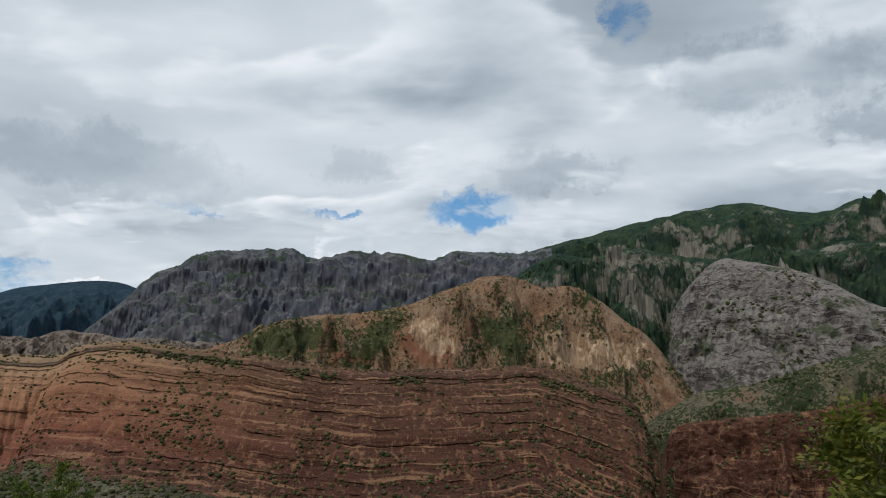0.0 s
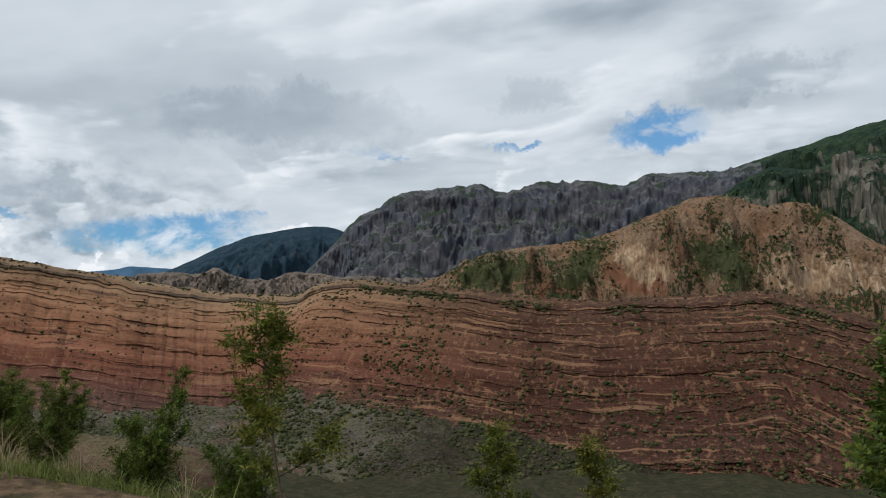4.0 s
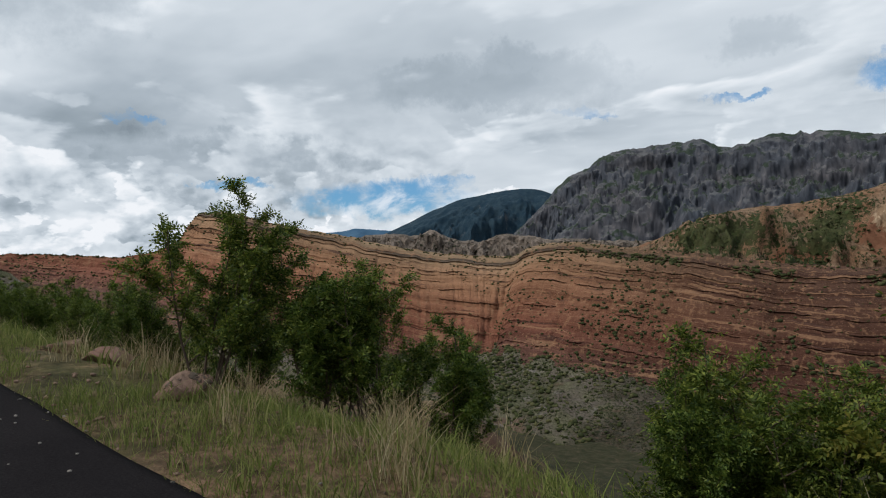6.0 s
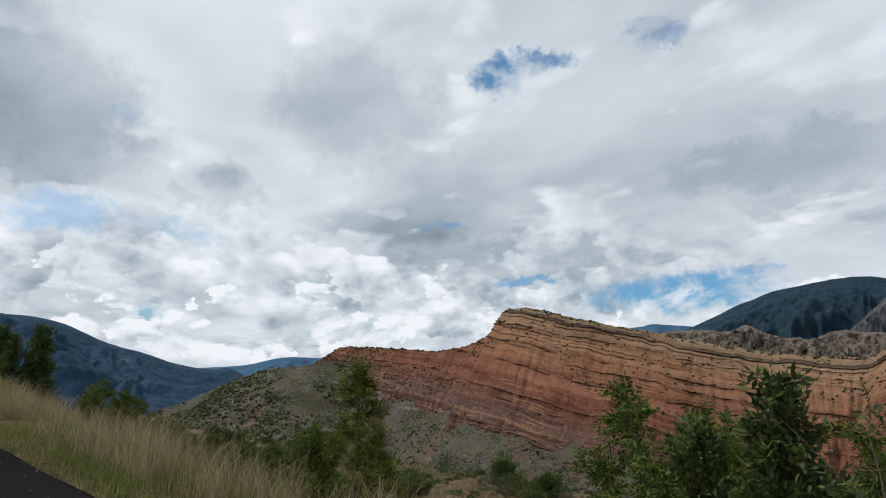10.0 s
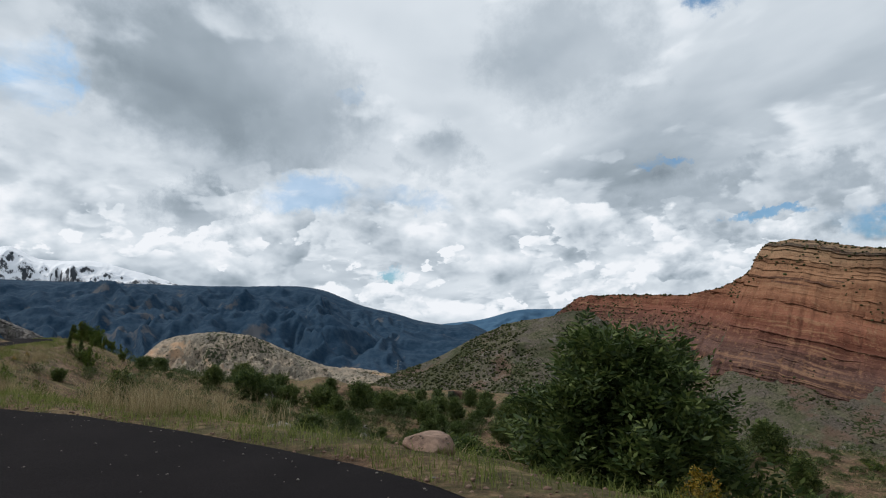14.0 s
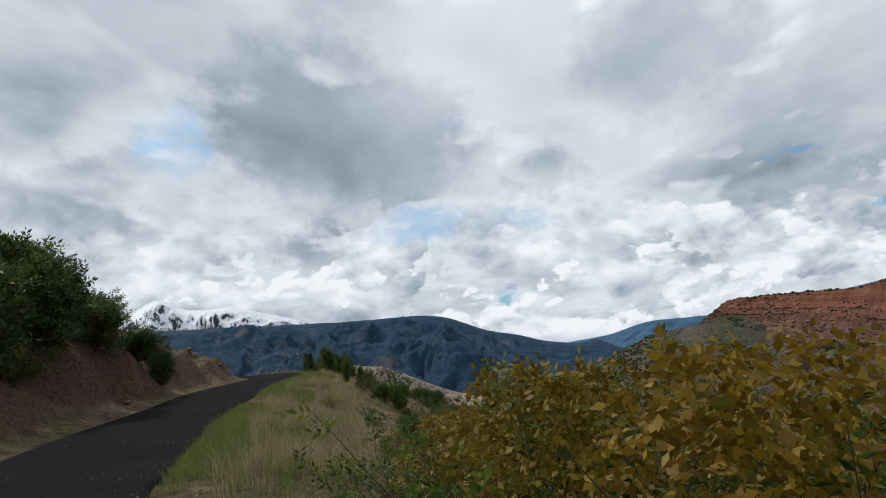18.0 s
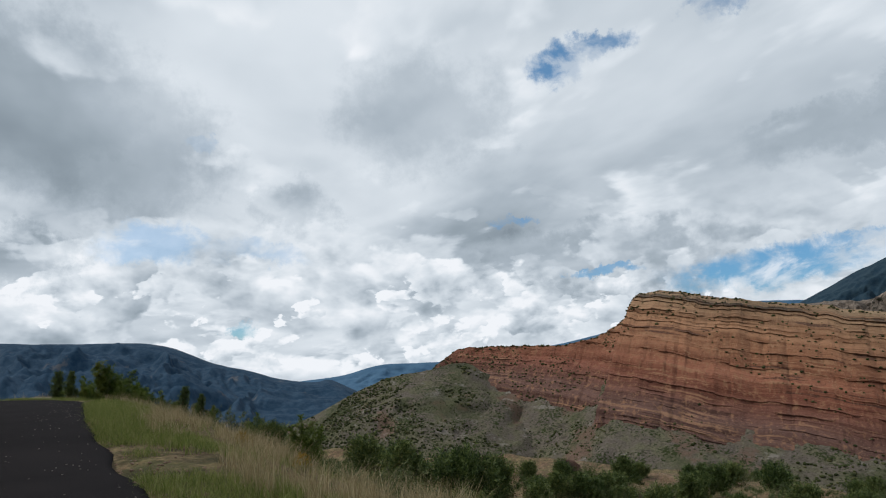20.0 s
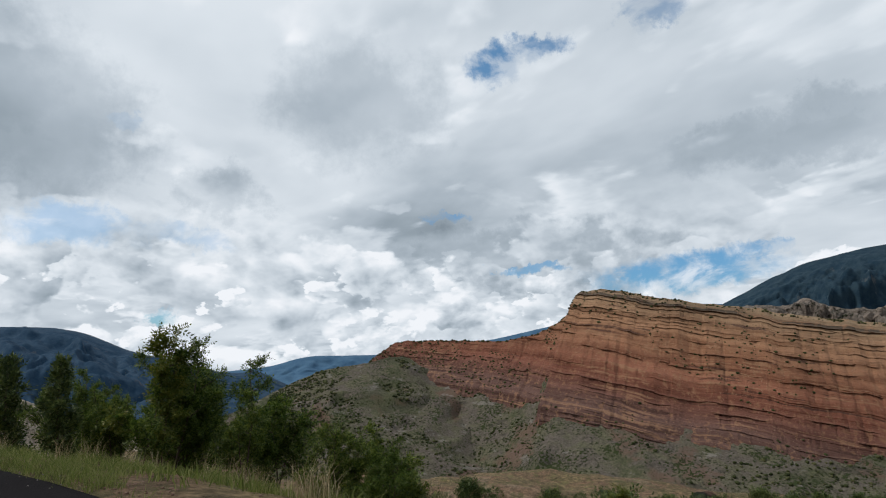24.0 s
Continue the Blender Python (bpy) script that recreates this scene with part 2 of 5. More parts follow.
    clear = mixc(nt, step(nt, z, 0.1, 0.4), (SKY * 0.5, SKY * 0.86, SKY * 1.15), (SKY * 0.85, SKY * 1.2, SKY * 1.3))
    blue = mixc(nt, 1.0, sky.outputs[0], clear, "MULTIPLY")
    col = mixc(nt, gap, cloud, blue)
    bg = nt.nodes["Background"]
    put(nt, col, bg.inputs[0])
    bg.inputs[1].default_value = 1.0


SKY = 0.1
CLOUD_RAMP = [(0.2, (0.19, 0.235, 0.28)), (0.30, (0.3, 0.36, 0.415)), (0.39, (0.41, 0.475, 0.54)), (0.48, (0.56, 0.625, 0.69)), (0.57, (0.7, 0.76, 0.82)), (0.67, (0.88, 0.91, 0.955))]
build_world()

# ---- materials ----
def m_red(nt):
    """Beds of sandstone: tan at the top, orange-red, then maroon, ruled by pale and shade-dark courses; cloud shade
    painted in the east.
    """
    bed = node(nt, "Attribute", attr="bed").outputs["Fac"]
    run = node(nt, "Attribute", attr="along").outputs["Fac"]
    p = place(nt)
    b = math_(nt, "ADD", bed, math_(nt, "MULTIPLY", math_(nt, "SUBTRACT", tex(nt, p, 0.03, 4), 0.5), 3.0))
    line = node(nt, "CombineXYZ", {0: math_(nt, "MULTIPLY", run, 0.006), 1: 0.0, 2: b}).outputs[0]
    wide = ramp(nt, math_(nt, "DIVIDE", math_(nt, "ADD", b, 150.0), 160.0), RED_BANDS)
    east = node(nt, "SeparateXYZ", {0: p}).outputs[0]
    # towards the east, cloud shade is painted into the rock as dark maroon
    wide = mixc(nt, step(nt, math_(nt, "ADD", east, math_(nt, "MULTIPLY", tex(nt, p, 0.012, 4), 220.0)), -480.0, 10.0, 0.0, 0.9), wide, SHADED_MAROON)
    group = tex(nt, vec(nt, "MULTIPLY", line, (0.6, 1, 0.075)), 1.0, 3, 0.6)
    wide = mixc(nt, 1.0, wide, ramp(nt, group, [(0.36, (0.68, 0.62, 0.6)), (0.5, (1.0, 1.0, 1.0)), (0.64, (1.2, 1.22, 1.25))]), "MULTIPLY")
    # courses a few metres thick that come and go along the face; dark ones are darker beds with ledge shade put into
    # their colour
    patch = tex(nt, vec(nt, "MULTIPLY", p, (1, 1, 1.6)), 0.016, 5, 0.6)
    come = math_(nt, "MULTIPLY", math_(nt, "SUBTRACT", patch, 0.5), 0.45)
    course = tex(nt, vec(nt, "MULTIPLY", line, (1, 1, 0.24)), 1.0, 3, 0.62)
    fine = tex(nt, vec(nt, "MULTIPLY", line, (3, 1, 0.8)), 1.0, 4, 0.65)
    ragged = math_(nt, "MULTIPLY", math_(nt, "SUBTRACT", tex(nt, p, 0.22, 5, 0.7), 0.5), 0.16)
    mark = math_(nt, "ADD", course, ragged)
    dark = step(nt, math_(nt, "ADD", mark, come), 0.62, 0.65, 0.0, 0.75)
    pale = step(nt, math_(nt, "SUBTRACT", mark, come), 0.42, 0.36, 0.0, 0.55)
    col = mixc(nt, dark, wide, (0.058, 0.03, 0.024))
    col = mixc(nt, pale, col, (0.32, 0.185, 0.11))
    col = mixc(nt, step(nt, math_(nt, "ADD", fine, ragged), 0.6, 0.65, 0.0, 0.4), col, (0.09, 0.044, 0.032))
    col = mixc(nt, step(nt, fine, 0.42, 0.35, 0.0, 0.3), col, (0.3, 0.175, 0.105))
    # runnels and wash down the face
    wash = tex(nt, vec(nt, "MULTIPLY", p, (1, 1, 0.1)), 0.16, 6, 0.62)
    col = mixc(nt, step(nt, wash, 0.52, 0.66, 0.0, 0.6), col, (0.27, 0.15, 0.088))
    col = mixc(nt, step(nt, wash, 0.46, 0.36, 0.0, 0.3), col, (0.11, 0.055, 0.038))
    speck = tex(nt, p, 0.5, 5, 0.75)
    col = mixc(nt, step(nt, speck, 0.6, 0.68, 0.0, 0.6), col, (0.06, 0.05, 0.028))
    col = mixc(nt, step(nt, speck, 0.4, 0.34, 0.0, 0.5), col, (0.38, 0.27, 0.19))
    big = tex(nt, p, 0.006, 3)
    col = mixc(nt, 1.0, col, ramp(nt, big, [(0.3, (0.8, 0.78, 0.76)), (0.7, (1.12, 1.1, 1.06))]), "MULTIPLY")
    h = math_(nt, "ADD", math_(nt, "SUBTRACT", math_(nt, "MULTIPLY", fine, -0.8), math_(nt, "MULTIPLY", course, 1.6)), math_(nt, "MULTIPLY", speck, 0.7))
    return col, h, 2.0


# red of the eastern beds with cloud shade mixed in
SHADED_MAROON = (0.048, 0.021, 0.015)
RED_BANDS = [(0.0, (0.116, 0.065, 0.055)), (0.1, (0.144, 0.065, 0.049)), (0.22, (0.192, 0.075, 0.049)), (0.36, (0.232, 0.099, 0.060)),
             (0.52, (0.260, 0.127, 0.073)), (0.68, (0.272, 0.149, 0.086)), (0.8, (0.260, 0.164, 0.100)), (0.845, (0.252, 0.171, 0.106)), (0.852, (0.092, 0.072, 0.057)), (0.872, (0.084, 0.068, 0.053)), (0.88, (0.227, 0.162, 0.104)), (0.93, (0.249, 0.180, 0.115)), (1.0, (0.232, 0.180, 0.118))]


def shrubby(base_a, base_b, shrub, scale, cover, spot=0.35, extra=None, relief=2.0):
    """Stony ground with scattered scrub, for slopes seen from afar."""
    def build(nt):
        p = place(nt)
        a = tex(nt, p, scale * 0.12, 6, 0.6)
        col = mixc(nt, step(nt, a, 0.38, 0.62), base_a, base_b)
        f = tex(nt, p, scale * 1.3, 6, 0.75)
        col = mixc(nt, 1.0, col, ramp(nt, f, [(0.3, (0.45, 0.45, 0.45)), (0.7, (1.5, 1.48, 1.45))]), "MULTIPLY")
        if extra:
            e = tex(nt, p, scale * 0.05, 5, 0.6)
            col = mixc(nt, step(nt, e, 0.56, 0.64, 0.0, 0.8), col, extra)
        where = tex(nt, p, scale * 0.07, 4)
        dots = tex(nt, p, scale, 3, 0.6)
        mask = step(nt, math_(nt, "ADD", dots, math_(nt, "MULTIPLY", math_(nt, "SUBTRACT", where, 0.5), spot)), cover, cover + 0.07)
        col = mixc(nt, mask, col, shrub)
        return col, math_(nt, "ADD", f, mask), relief
    return build


def m_crag(nt):
    """Blue-grey rock with upright cracks, cloud shade painted into its dark tones; scree and dark woods on the ledges
    below.
    """
    p = place(nt)
    up = node(nt, "SeparateXYZ", {0: node(nt, "NewGeometry").outputs[1]}).outputs[2]
    sheer = tex(nt, vec(nt, "MULTIPLY", p, (1, 1, 0.4)), 0.02, 6, 0.58)
    a = node(nt, "Mix", {0: step(nt, up, 0.3, 0.5), 2: sheer, 3: tex(nt, p, 0.03, 7, 0.6)}).outputs[0]
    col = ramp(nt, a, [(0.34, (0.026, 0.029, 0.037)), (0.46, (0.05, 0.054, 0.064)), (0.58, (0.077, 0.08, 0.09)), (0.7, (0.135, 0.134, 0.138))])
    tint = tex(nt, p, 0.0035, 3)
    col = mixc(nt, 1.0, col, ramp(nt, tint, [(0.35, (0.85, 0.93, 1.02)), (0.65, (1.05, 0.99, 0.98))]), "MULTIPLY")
    g = tex(nt, p, 0.011, 7, 0.66)
    flat = step(nt, up, 0.55, 0.8)
    col = mixc(nt, math_(nt, "MULTIPLY", flat, 0.45), col, (0.11, 0.112, 0.11))
    mask = math_(nt, "MULTIPLY", step(nt, g, 0.5, 0.54), step(nt, up, 0.4, 0.65))
    col = mixc(nt, math_(nt, "MULTIPLY", mask, 0.92), col, (0.022, 0.036, 0.022))
    return col, a, 6.0


def forest(a, b, rock, scale, bare, snow=None):
    def build(nt):
        p = place(nt)
        n = node(nt, "SeparateXYZ", {0: node(nt, "NewGeometry").outputs[1]}).outputs[2]
        t = tex(nt, p, scale, 7, 0.7)
        col = mixc(nt, step(nt, t, 0.35, 0.65), a, b)
        r = tex(nt, p, scale * 0.22, 6, 0.65)
        bare_m = step(nt, math_(nt, "SUBTRACT", r, math_(nt, "MULTIPLY", n, 0.1)), bare, bare + 0.08)
        col = mixc(nt, bare_m, col, rock)
        if snow:
            zz = node(nt, "SeparateXYZ", {0: p}).outputs[2]
            line = math_(nt, "ADD", zz, math_(nt, "MULTIPLY", math_(nt, "SUBTRACT", tex(nt, p, 0.012, 7, 0.7), 0.5), 240.0))
            s = math_(nt, "MULTIPLY", step(nt, line, snow - 15, snow + 15), step(nt, math_(nt, "ADD", n, math_(nt, "MULTIPLY", tex(nt, vec(nt, "MULTIPLY", p, (1, 1, 0.5)), 0.045, 6, 0.65), 1.2)), 1.04, 1.18))
            col = mixc(nt, s, col, (0.82, 0.84, 0.88))
        return col, t, 2.5
    return build


def m_asphalt(nt):
    p = place(nt)
    f = tex(nt, p, 60, 4, 0.7)
    big = tex(nt, p, 0.5, 4, 0.6)
    col = ramp(nt, f, [(0.3, (0.009, 0.008, 0.009)), (0.62, (0.018, 0.0165, 0.0175)), (0.8, (0.04, 0.038, 0.037))])
    col = mixc(nt, 1.0, col, ramp(nt, big, [(0.3, (0.8, 0.8, 0.8)), (0.7, (1.25, 1.22, 1.2))]), "MULTIPLY")
    return col, f, 0.008


def m_ground(nt):
    p = place(nt)
    a = tex(nt, p, 0.16, 6, 0.6)
    col = ramp(nt, a, [(0.3, (0.105, 0.09, 0.046)), (0.44, (0.165, 0.128, 0.076)), (0.58, (0.16, 0.105, 0.072)), (0.75, (0.22, 0.172, 0.125))])
    f = tex(nt, p, 7.0, 6, 0.7)
    col = mixc(nt, 1.0, col, ramp(nt, f, [(0.32, (0.35, 0.35, 0.32)), (0.68, (1.6, 1.55, 1.5))]), "MULTIPLY")
    g = tex(nt, p, 0.5, 4, 0.6)
    col = mixc(nt, step(nt, g, 0.54, 0.68, 0.0, 0.6), col, (0.1, 0.112, 0.04))
    herb = tex(nt, p, 0.8, 7, 0.74)
    col = mixc(nt, step(nt, math_(nt, "ADD", herb, math_(nt, "MULTIPLY", math_(nt, "SUBTRACT", tex(nt, p, 0.06, 3), 0.5), 0.5)), 0.51, 0.58, 0.0, 0.65), col, (0.062, 0.064, 0.028))
    mid = tex(nt, p, 1.3, 5, 0.7)
    col = mixc(nt, 1.0, col, ramp(nt, mid, [(0.36, (0.5, 0.5, 0.48)), (0.5, (0.88, 0.87, 0.85)), (0.66, (1.3, 1.27, 1.2))]), "MULTIPLY")
    # the valley floor is overgrown with dark scrub and woods
    deep = node(nt, "SeparateXYZ", {0: p}).outputs[2]
    woods = ramp(nt, tex(nt, p, 0.14, 7, 0.7), [(0.38, (0.012, 0.018, 0.008)), (0.54, (0.032, 0.034, 0.018)), (0.7, (0.085, 0.058, 0.042))])
    valley = step(nt, math_(nt, "ADD", deep, math_(nt, "MULTIPLY", math_(nt, "SUBTRACT", a, 0.5), 60.0)), -28.0, -55.0, 0.0, 0.92)
    tilt = node(nt, "SeparateXYZ", {0: node(nt, "NewGeometry").outputs[1]}).outputs[2]
    soil = ramp(nt, f, [(0.34, (0.026, 0.0135, 0.01)), (0.5, (0.078, 0.042, 0.031)), (0.68, (0.15, 0.088, 0.064))])
    bare = step(nt, math_(nt, "ADD", tilt, math_(nt, "MULTIPLY", math_(nt, "SUBTRACT", a, 0.5), 0.35)), 0.9, 0.8)
    col = mixc(nt, math_(nt, "MULTIPLY", bare, 0.85), col, soil)
    col = mixc(nt, valley, col, woods)
    stone = node(nt, "TexVoronoi", {"Vector": p, "Scale": 2.6}).outputs[0]
    return col, math_(nt, "ADD", f, math_(nt, "MULTIPLY", stone, -0.4)), 0.12


def leaf(c0, c1, c2):
    def build(nt):
        r = node(nt, "NewGeometry").outputs["Random Per Island"]
        o = node(nt, "ObjectInfo").outputs["Random"]
        col = ramp(nt, r, [(0.0, c0), (0.55, c1), (1.0, c2)])
        return mixc(nt, 1.0, col, ramp(nt, o, [(0.0, (0.78, 0.85, 0.8)), (1.0, (1.18, 1.1, 1.1))]), "MULTIPLY")
    return build


def leafy(name, c0, c1, c2, through_=0.35, rough=0.6):
    """Leaves: a dull surface that lets some light through."""
    m = material(name, leaf(c0, c1, c2), rough, 0.25)
    nt = m.node_tree
    b = nt.nodes["Principled BSDF"]
    tr = node(nt, "BsdfTranslucent", {0: b.inputs["Base Color"].links[0].from_socket})
    mx = node(nt, "MixShader", {0: through_, 1: b.outputs[0], 2: tr.outputs[0]})
    put(nt, mx.outputs[0], nt.nodes["Material Output"].inputs[0])
    return m


def bark(c0, c1):
    def build(nt):
        p = node(nt, "TexCoord").outputs["Object"]
        t = tex(nt, vec(nt, "MULTIPLY", p, (1, 1, 0.25)), 26, 5, 0.65)
        return mixc(nt, t, c0, c1), t, 0.01
    return build


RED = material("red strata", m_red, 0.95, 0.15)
def m_talus(nt):
    """Grey scree; its eastern end is overgrown, with cloud shade put into its dark tones."""
    col, h, dist = shrubby((0.112, 0.096, 0.08), (0.108, 0.104, 0.066), (0.04, 0.052, 0.02), 0.3, 0.55, 0.6, (0.135, 0.086, 0.064))(nt)
    p = place(nt)
    east = node(nt, "SeparateXYZ", {0: p}).outputs[0]
    grown = step(nt, math_(nt, "ADD", east, math_(nt, "MULTIPLY", math_(nt, "SUBTRACT", tex(nt, p, 0.02, 6, 0.65), 0.5), 700.0)), -400.0, -170.0, 0.0, 0.85)
    thick = ramp(nt, tex(nt, p, 0.25, 6, 0.7), [(0.35, (0.012, 0.016, 0.008)), (0.52, (0.034, 0.03, 0.018)), (0.68, (0.08, 0.05, 0.038))])
    crop = tex(nt, vec(nt, "MULTIPLY", p, (1, 1, 2.5)), 0.028, 7, 0.7)
    col = mixc(nt, step(nt, crop, 0.59, 0.64, 0.0, 0.75), col, (0.2, 0.18, 0.16))
    col = mixc(nt, step(nt, crop, 0.41, 0.36, 0.0, 0.6), col, (0.06, 0.05, 0.042))
    green = math_(nt, "ADD", tex(nt, p, 0.009, 4), math_(nt, "MULTIPLY", math_(nt, "SUBTRACT", tex(nt, p, 0.16, 6, 0.7), 0.5), 0.35))
    col = mixc(nt, step(nt, green, 0.56, 0.64, 0.0, 0.5), col, (0.046, 0.056, 0.024))
    return mixc(nt, grown, col, thick), h, dist


TALUS = material("grey scrub talus", m_talus, 0.95, 0.1)
def m_scar(nt):
    col, h, dist = shrubby((0.18, 0.108, 0.066), (0.19, 0.132, 0.09), (0.036, 0.048, 0.02), 0.16, 0.545, 0.9, (0.19, 0.085, 0.05))(nt)
    p = place(nt)
    slip = node(nt, "Attribute", attr="slip").outputs["Fac"]
    rag = math_(nt, "ADD", slip, math_(nt, "MULTIPLY", math_(nt, "SUBTRACT", tex(nt, p, 0.03, 7, 0.7), 0.5), 2.2))
    run = tex(nt, vec(nt, "MULTIPLY", p, (1, 1, 0.2)), 0.12, 5, 0.6)
    pale = ramp(nt, run, [(0.34, (0.2, 0.125, 0.076)), (0.52, (0.3, 0.21, 0.135)), (0.68, (0.46, 0.36, 0.25))])
    col = mixc(nt, step(nt, rag, 0.45, 0.65), col, pale)
    wood = node(nt, "Attribute", attr="wood").outputs["Fac"]
    trees = tex(nt, p, 0.1, 6, 0.72)
    grown = step(nt, math_(nt, "ADD", wood, math_(nt, "MULTIPLY", math_(nt, "SUBTRACT", trees, 0.5), 2.4)), 0.45, 0.6, 0.0, 0.9)
    green = ramp(nt, trees, [(0.4, (0.024, 0.034, 0.014)), (0.6, (0.05, 0.064, 0.024)), (0.72, (0.085, 0.085, 0.04))])
    return mixc(nt, grown, col, green), h, dist


SCAR = material("tan scrub hill", m_scar, 0.95, 0.1)
def m_slab(nt):
    """Pale grey slabs: slanting beds parted by dark cracks."""
    p = place(nt)
    warp = vec(nt, "MULTIPLY", vec(nt, "SUBTRACT", node(nt, "TexNoise", {"Vector": p, "Scale": 0.012, "Detail": 4.0}).outputs[1], (0.5, 0.5, 0.5)), (70, 70, 70))
    tilted = node(nt, "Mapping", {"Vector": vec(nt, "ADD", p, warp), "Rotation": (0, radians(-32), 0), "Scale": (0.009, 0.009, 0.06)}).outputs[0]
    bed = tex(nt, tilted, 1.0, 5, 0.62)
    crack = math_(nt, "ABSOLUTE", math_(nt, "SUBTRACT", bed, 0.5))
    f = tex(nt, p, 0.12, 6, 0.72)
    col = ramp(nt, f, [(0.3, (0.11, 0.1, 0.092)), (0.5, (0.175, 0.158, 0.146)), (0.7, (0.25, 0.23, 0.21))])
    col = mixc(nt, step(nt, crack, 0.03, 0.012, 0.0, 0.9), col, (0.045, 0.041, 0.038))
    where = tex(nt, p, 0.014, 5, 0.6)
    col = mixc(nt, step(nt, math_(nt, "ADD", where, math_(nt, "MULTIPLY", math_(nt, "SUBTRACT", f, 0.5), 0.4)), 0.57, 0.62, 0.0, 0.85), col, (0.05, 0.065, 0.032))
    return col, math_(nt, "ADD", math_(nt, "MULTIPLY", bed, 2.0), f), 5.0


GREYROCK = material("grey layered rock", m_slab, 0.9, 0.2)
SCRUBHILL = material("green scrub hillside", shrubby((0.1, 0.088, 0.06), (0.13, 0.115, 0.075), (0.03, 0.044, 0.018), 0.2, 0.5, 0.6, (0.14, 0.09, 0.06)), 0.95, 0.1)
# a bluish haze cast is put into the darker green
GREENHILL = material("green mountain scrub", forest((0.011, 0.024, 0.019), (0.03, 0.05, 0.026), (0.16, 0.15, 0.125), 0.02, 0.5), 0.95, 0.1)
SHADECRAG = material("crag rock with painted cloud shade", m_crag, 0.9, 0.2)
# haze of distance is painted into these two wooded tones as blue
HAZEWOOD = material("dark wooded mountain with haze tint", forest((0.011, 0.033, 0.063), (0.027, 0.055, 0.09), (0.08, 0.086, 0.098), 0.03, 0.51), 0.95, 0.1)
HAZEDOME = material("dull wooded dome with haze tint", forest((0.011, 0.028, 0.046), (0.025, 0.046, 0.062), (0.08, 0.085, 0.09), 0.025, 0.54), 0.95, 0.1)
SNOW = material("snowy rock", forest((0.035, 0.045, 0.055), (0.06, 0.065, 0.075), (0.08, 0.085, 0.095), 0.02, 0.6, 225.0), 0.8, 0.2)
PALEHILL = material("pale eroded hill", shrubby((0.36, 0.3, 0.235), (0.27, 0.24, 0.195), (0.07, 0.08, 0.046), 0.14, 0.58, 0.6, (0.62, 0.4, 0.25), 4.0), 0.95, 0.1)
# the pale blue of this range is haze put into its base colour
HAZERANGE = material("far range in haze blue", forest((0.045, 0.1, 0.17), (0.065, 0.13, 0.205), (0.11, 0.13, 0.15), 0.012, 0.62), 0.95, 0.1)
LOWCRAG = material("brown rough rock", shrubby((0.15, 0.125, 0.105), (0.22, 0.18, 0.15), (0.045, 0.05, 0.03), 0.1, 0.59, 0.5, None, 8.0), 0.9, 0.2)
GORGE = material("dark red brown cliff", shrubby((0.1, 0.055, 0.04), (0.15, 0.085, 0.06), (0.03, 0.04, 0.018), 0.12, 0.57, 0.5, None, 4.0), 0.9, 0.2)
STONE = material("pinkish limestone", shrubby((0.17, 0.1, 0.075), (0.22, 0.15, 0.115), (0.09, 0.07, 0.055), 6.0, 0.62, 0.3, None, 0.03), 0.9, 0.2)
GREYSTONE = material("grey lichen stone", shrubby((0.15, 0.135, 0.125), (0.24, 0.22, 0.2), (0.09, 0.085, 0.075), 5.0, 0.6, 0.3, None, 0.04), 0.9, 0.2)
STEEL = material("galvanised steel", shrubby((0.2, 0.21, 0.22), (0.26, 0.27, 0.28), (0.15, 0.15, 0.15), 1.0, 0.7), 0.6, 0.4)
SCRUB = material("far scrub", leaf((0.02, 0.027, 0.011), (0.038, 0.047, 0.018), (0.072, 0.074, 0.034)), 0.9, 0.1)
ASPHALT = material("asphalt", m_asphalt, 1.0, 0.02)
GROUND = material("stony grassy ground", m_ground, 0.95, 0.1)
LEAF = leafy("ash leaves", (0.024, 0.048, 0.008), (0.072, 0.112, 0.016), (0.18, 0.215, 0.04), 0.38)
LEAF_YOUNG = leafy("young yellow green leaves", (0.06, 0.082, 0.012), (0.11, 0.13, 0.02), (0.18, 0.165, 0.03), 0.35)
NEEDLE = leafy("juniper needles", (0.024, 0.042, 0.012), (0.06, 0.092, 0.025), (0.15, 0.18, 0.054), 0.25)
THORN = leafy("thorn bush leaves", (0.036, 0.054, 0.018), (0.07, 0.094, 0.03), (0.13, 0.146, 0.056), 0.3)
BLOOM = leafy("yellow broom flowers", (0.14, 0.085, 0.008), (0.22, 0.14, 0.012), (0.31, 0.21, 0.025), 0.3)
BARK = material("brown bark", bark((0.045, 0.032, 0.024), (0.12, 0.09, 0.07)), 0.9, 0.2)
DRY = leafy("dry straw grass", (0.22, 0.165, 0.085), (0.36, 0.28, 0.16), (0.52, 0.43, 0.28), 0.35, 0.8)
GREENGRASS = leafy("green grass", (0.075, 0.1, 0.024), (0.16, 0.195, 0.045), (0.29, 0.28, 0.11), 0.38, 0.75)

# ---- the road and the ground ----
# the way of the road's outer edge: metres along x, y and height
EYES = np.array([r[1:4] for r in ROWS])
TIMES = np.array([r[0] for r in ROWS])
EYE_HEIGHT = 1.4
REACH = np.interp(TIMES, (0, 6.5, 7.5, 8.5, 9, 9.5, 10, 11, 11.5, 13, 14.5, 15, 15.5, 16, 16.5, 17, 17.5, 19.5, 20, 21.5, 23, 23.5),
                  (2.0, 2.1, 2.4, 2.9, 2.6, 2.1, 1.7, 1.0, 1.15, 2.5, 3.1, 2.7, 2.0, 0.95, 0.6, 0.5, 0.55, 1.5, 1.75, 1.65, 1.75, 2.2))
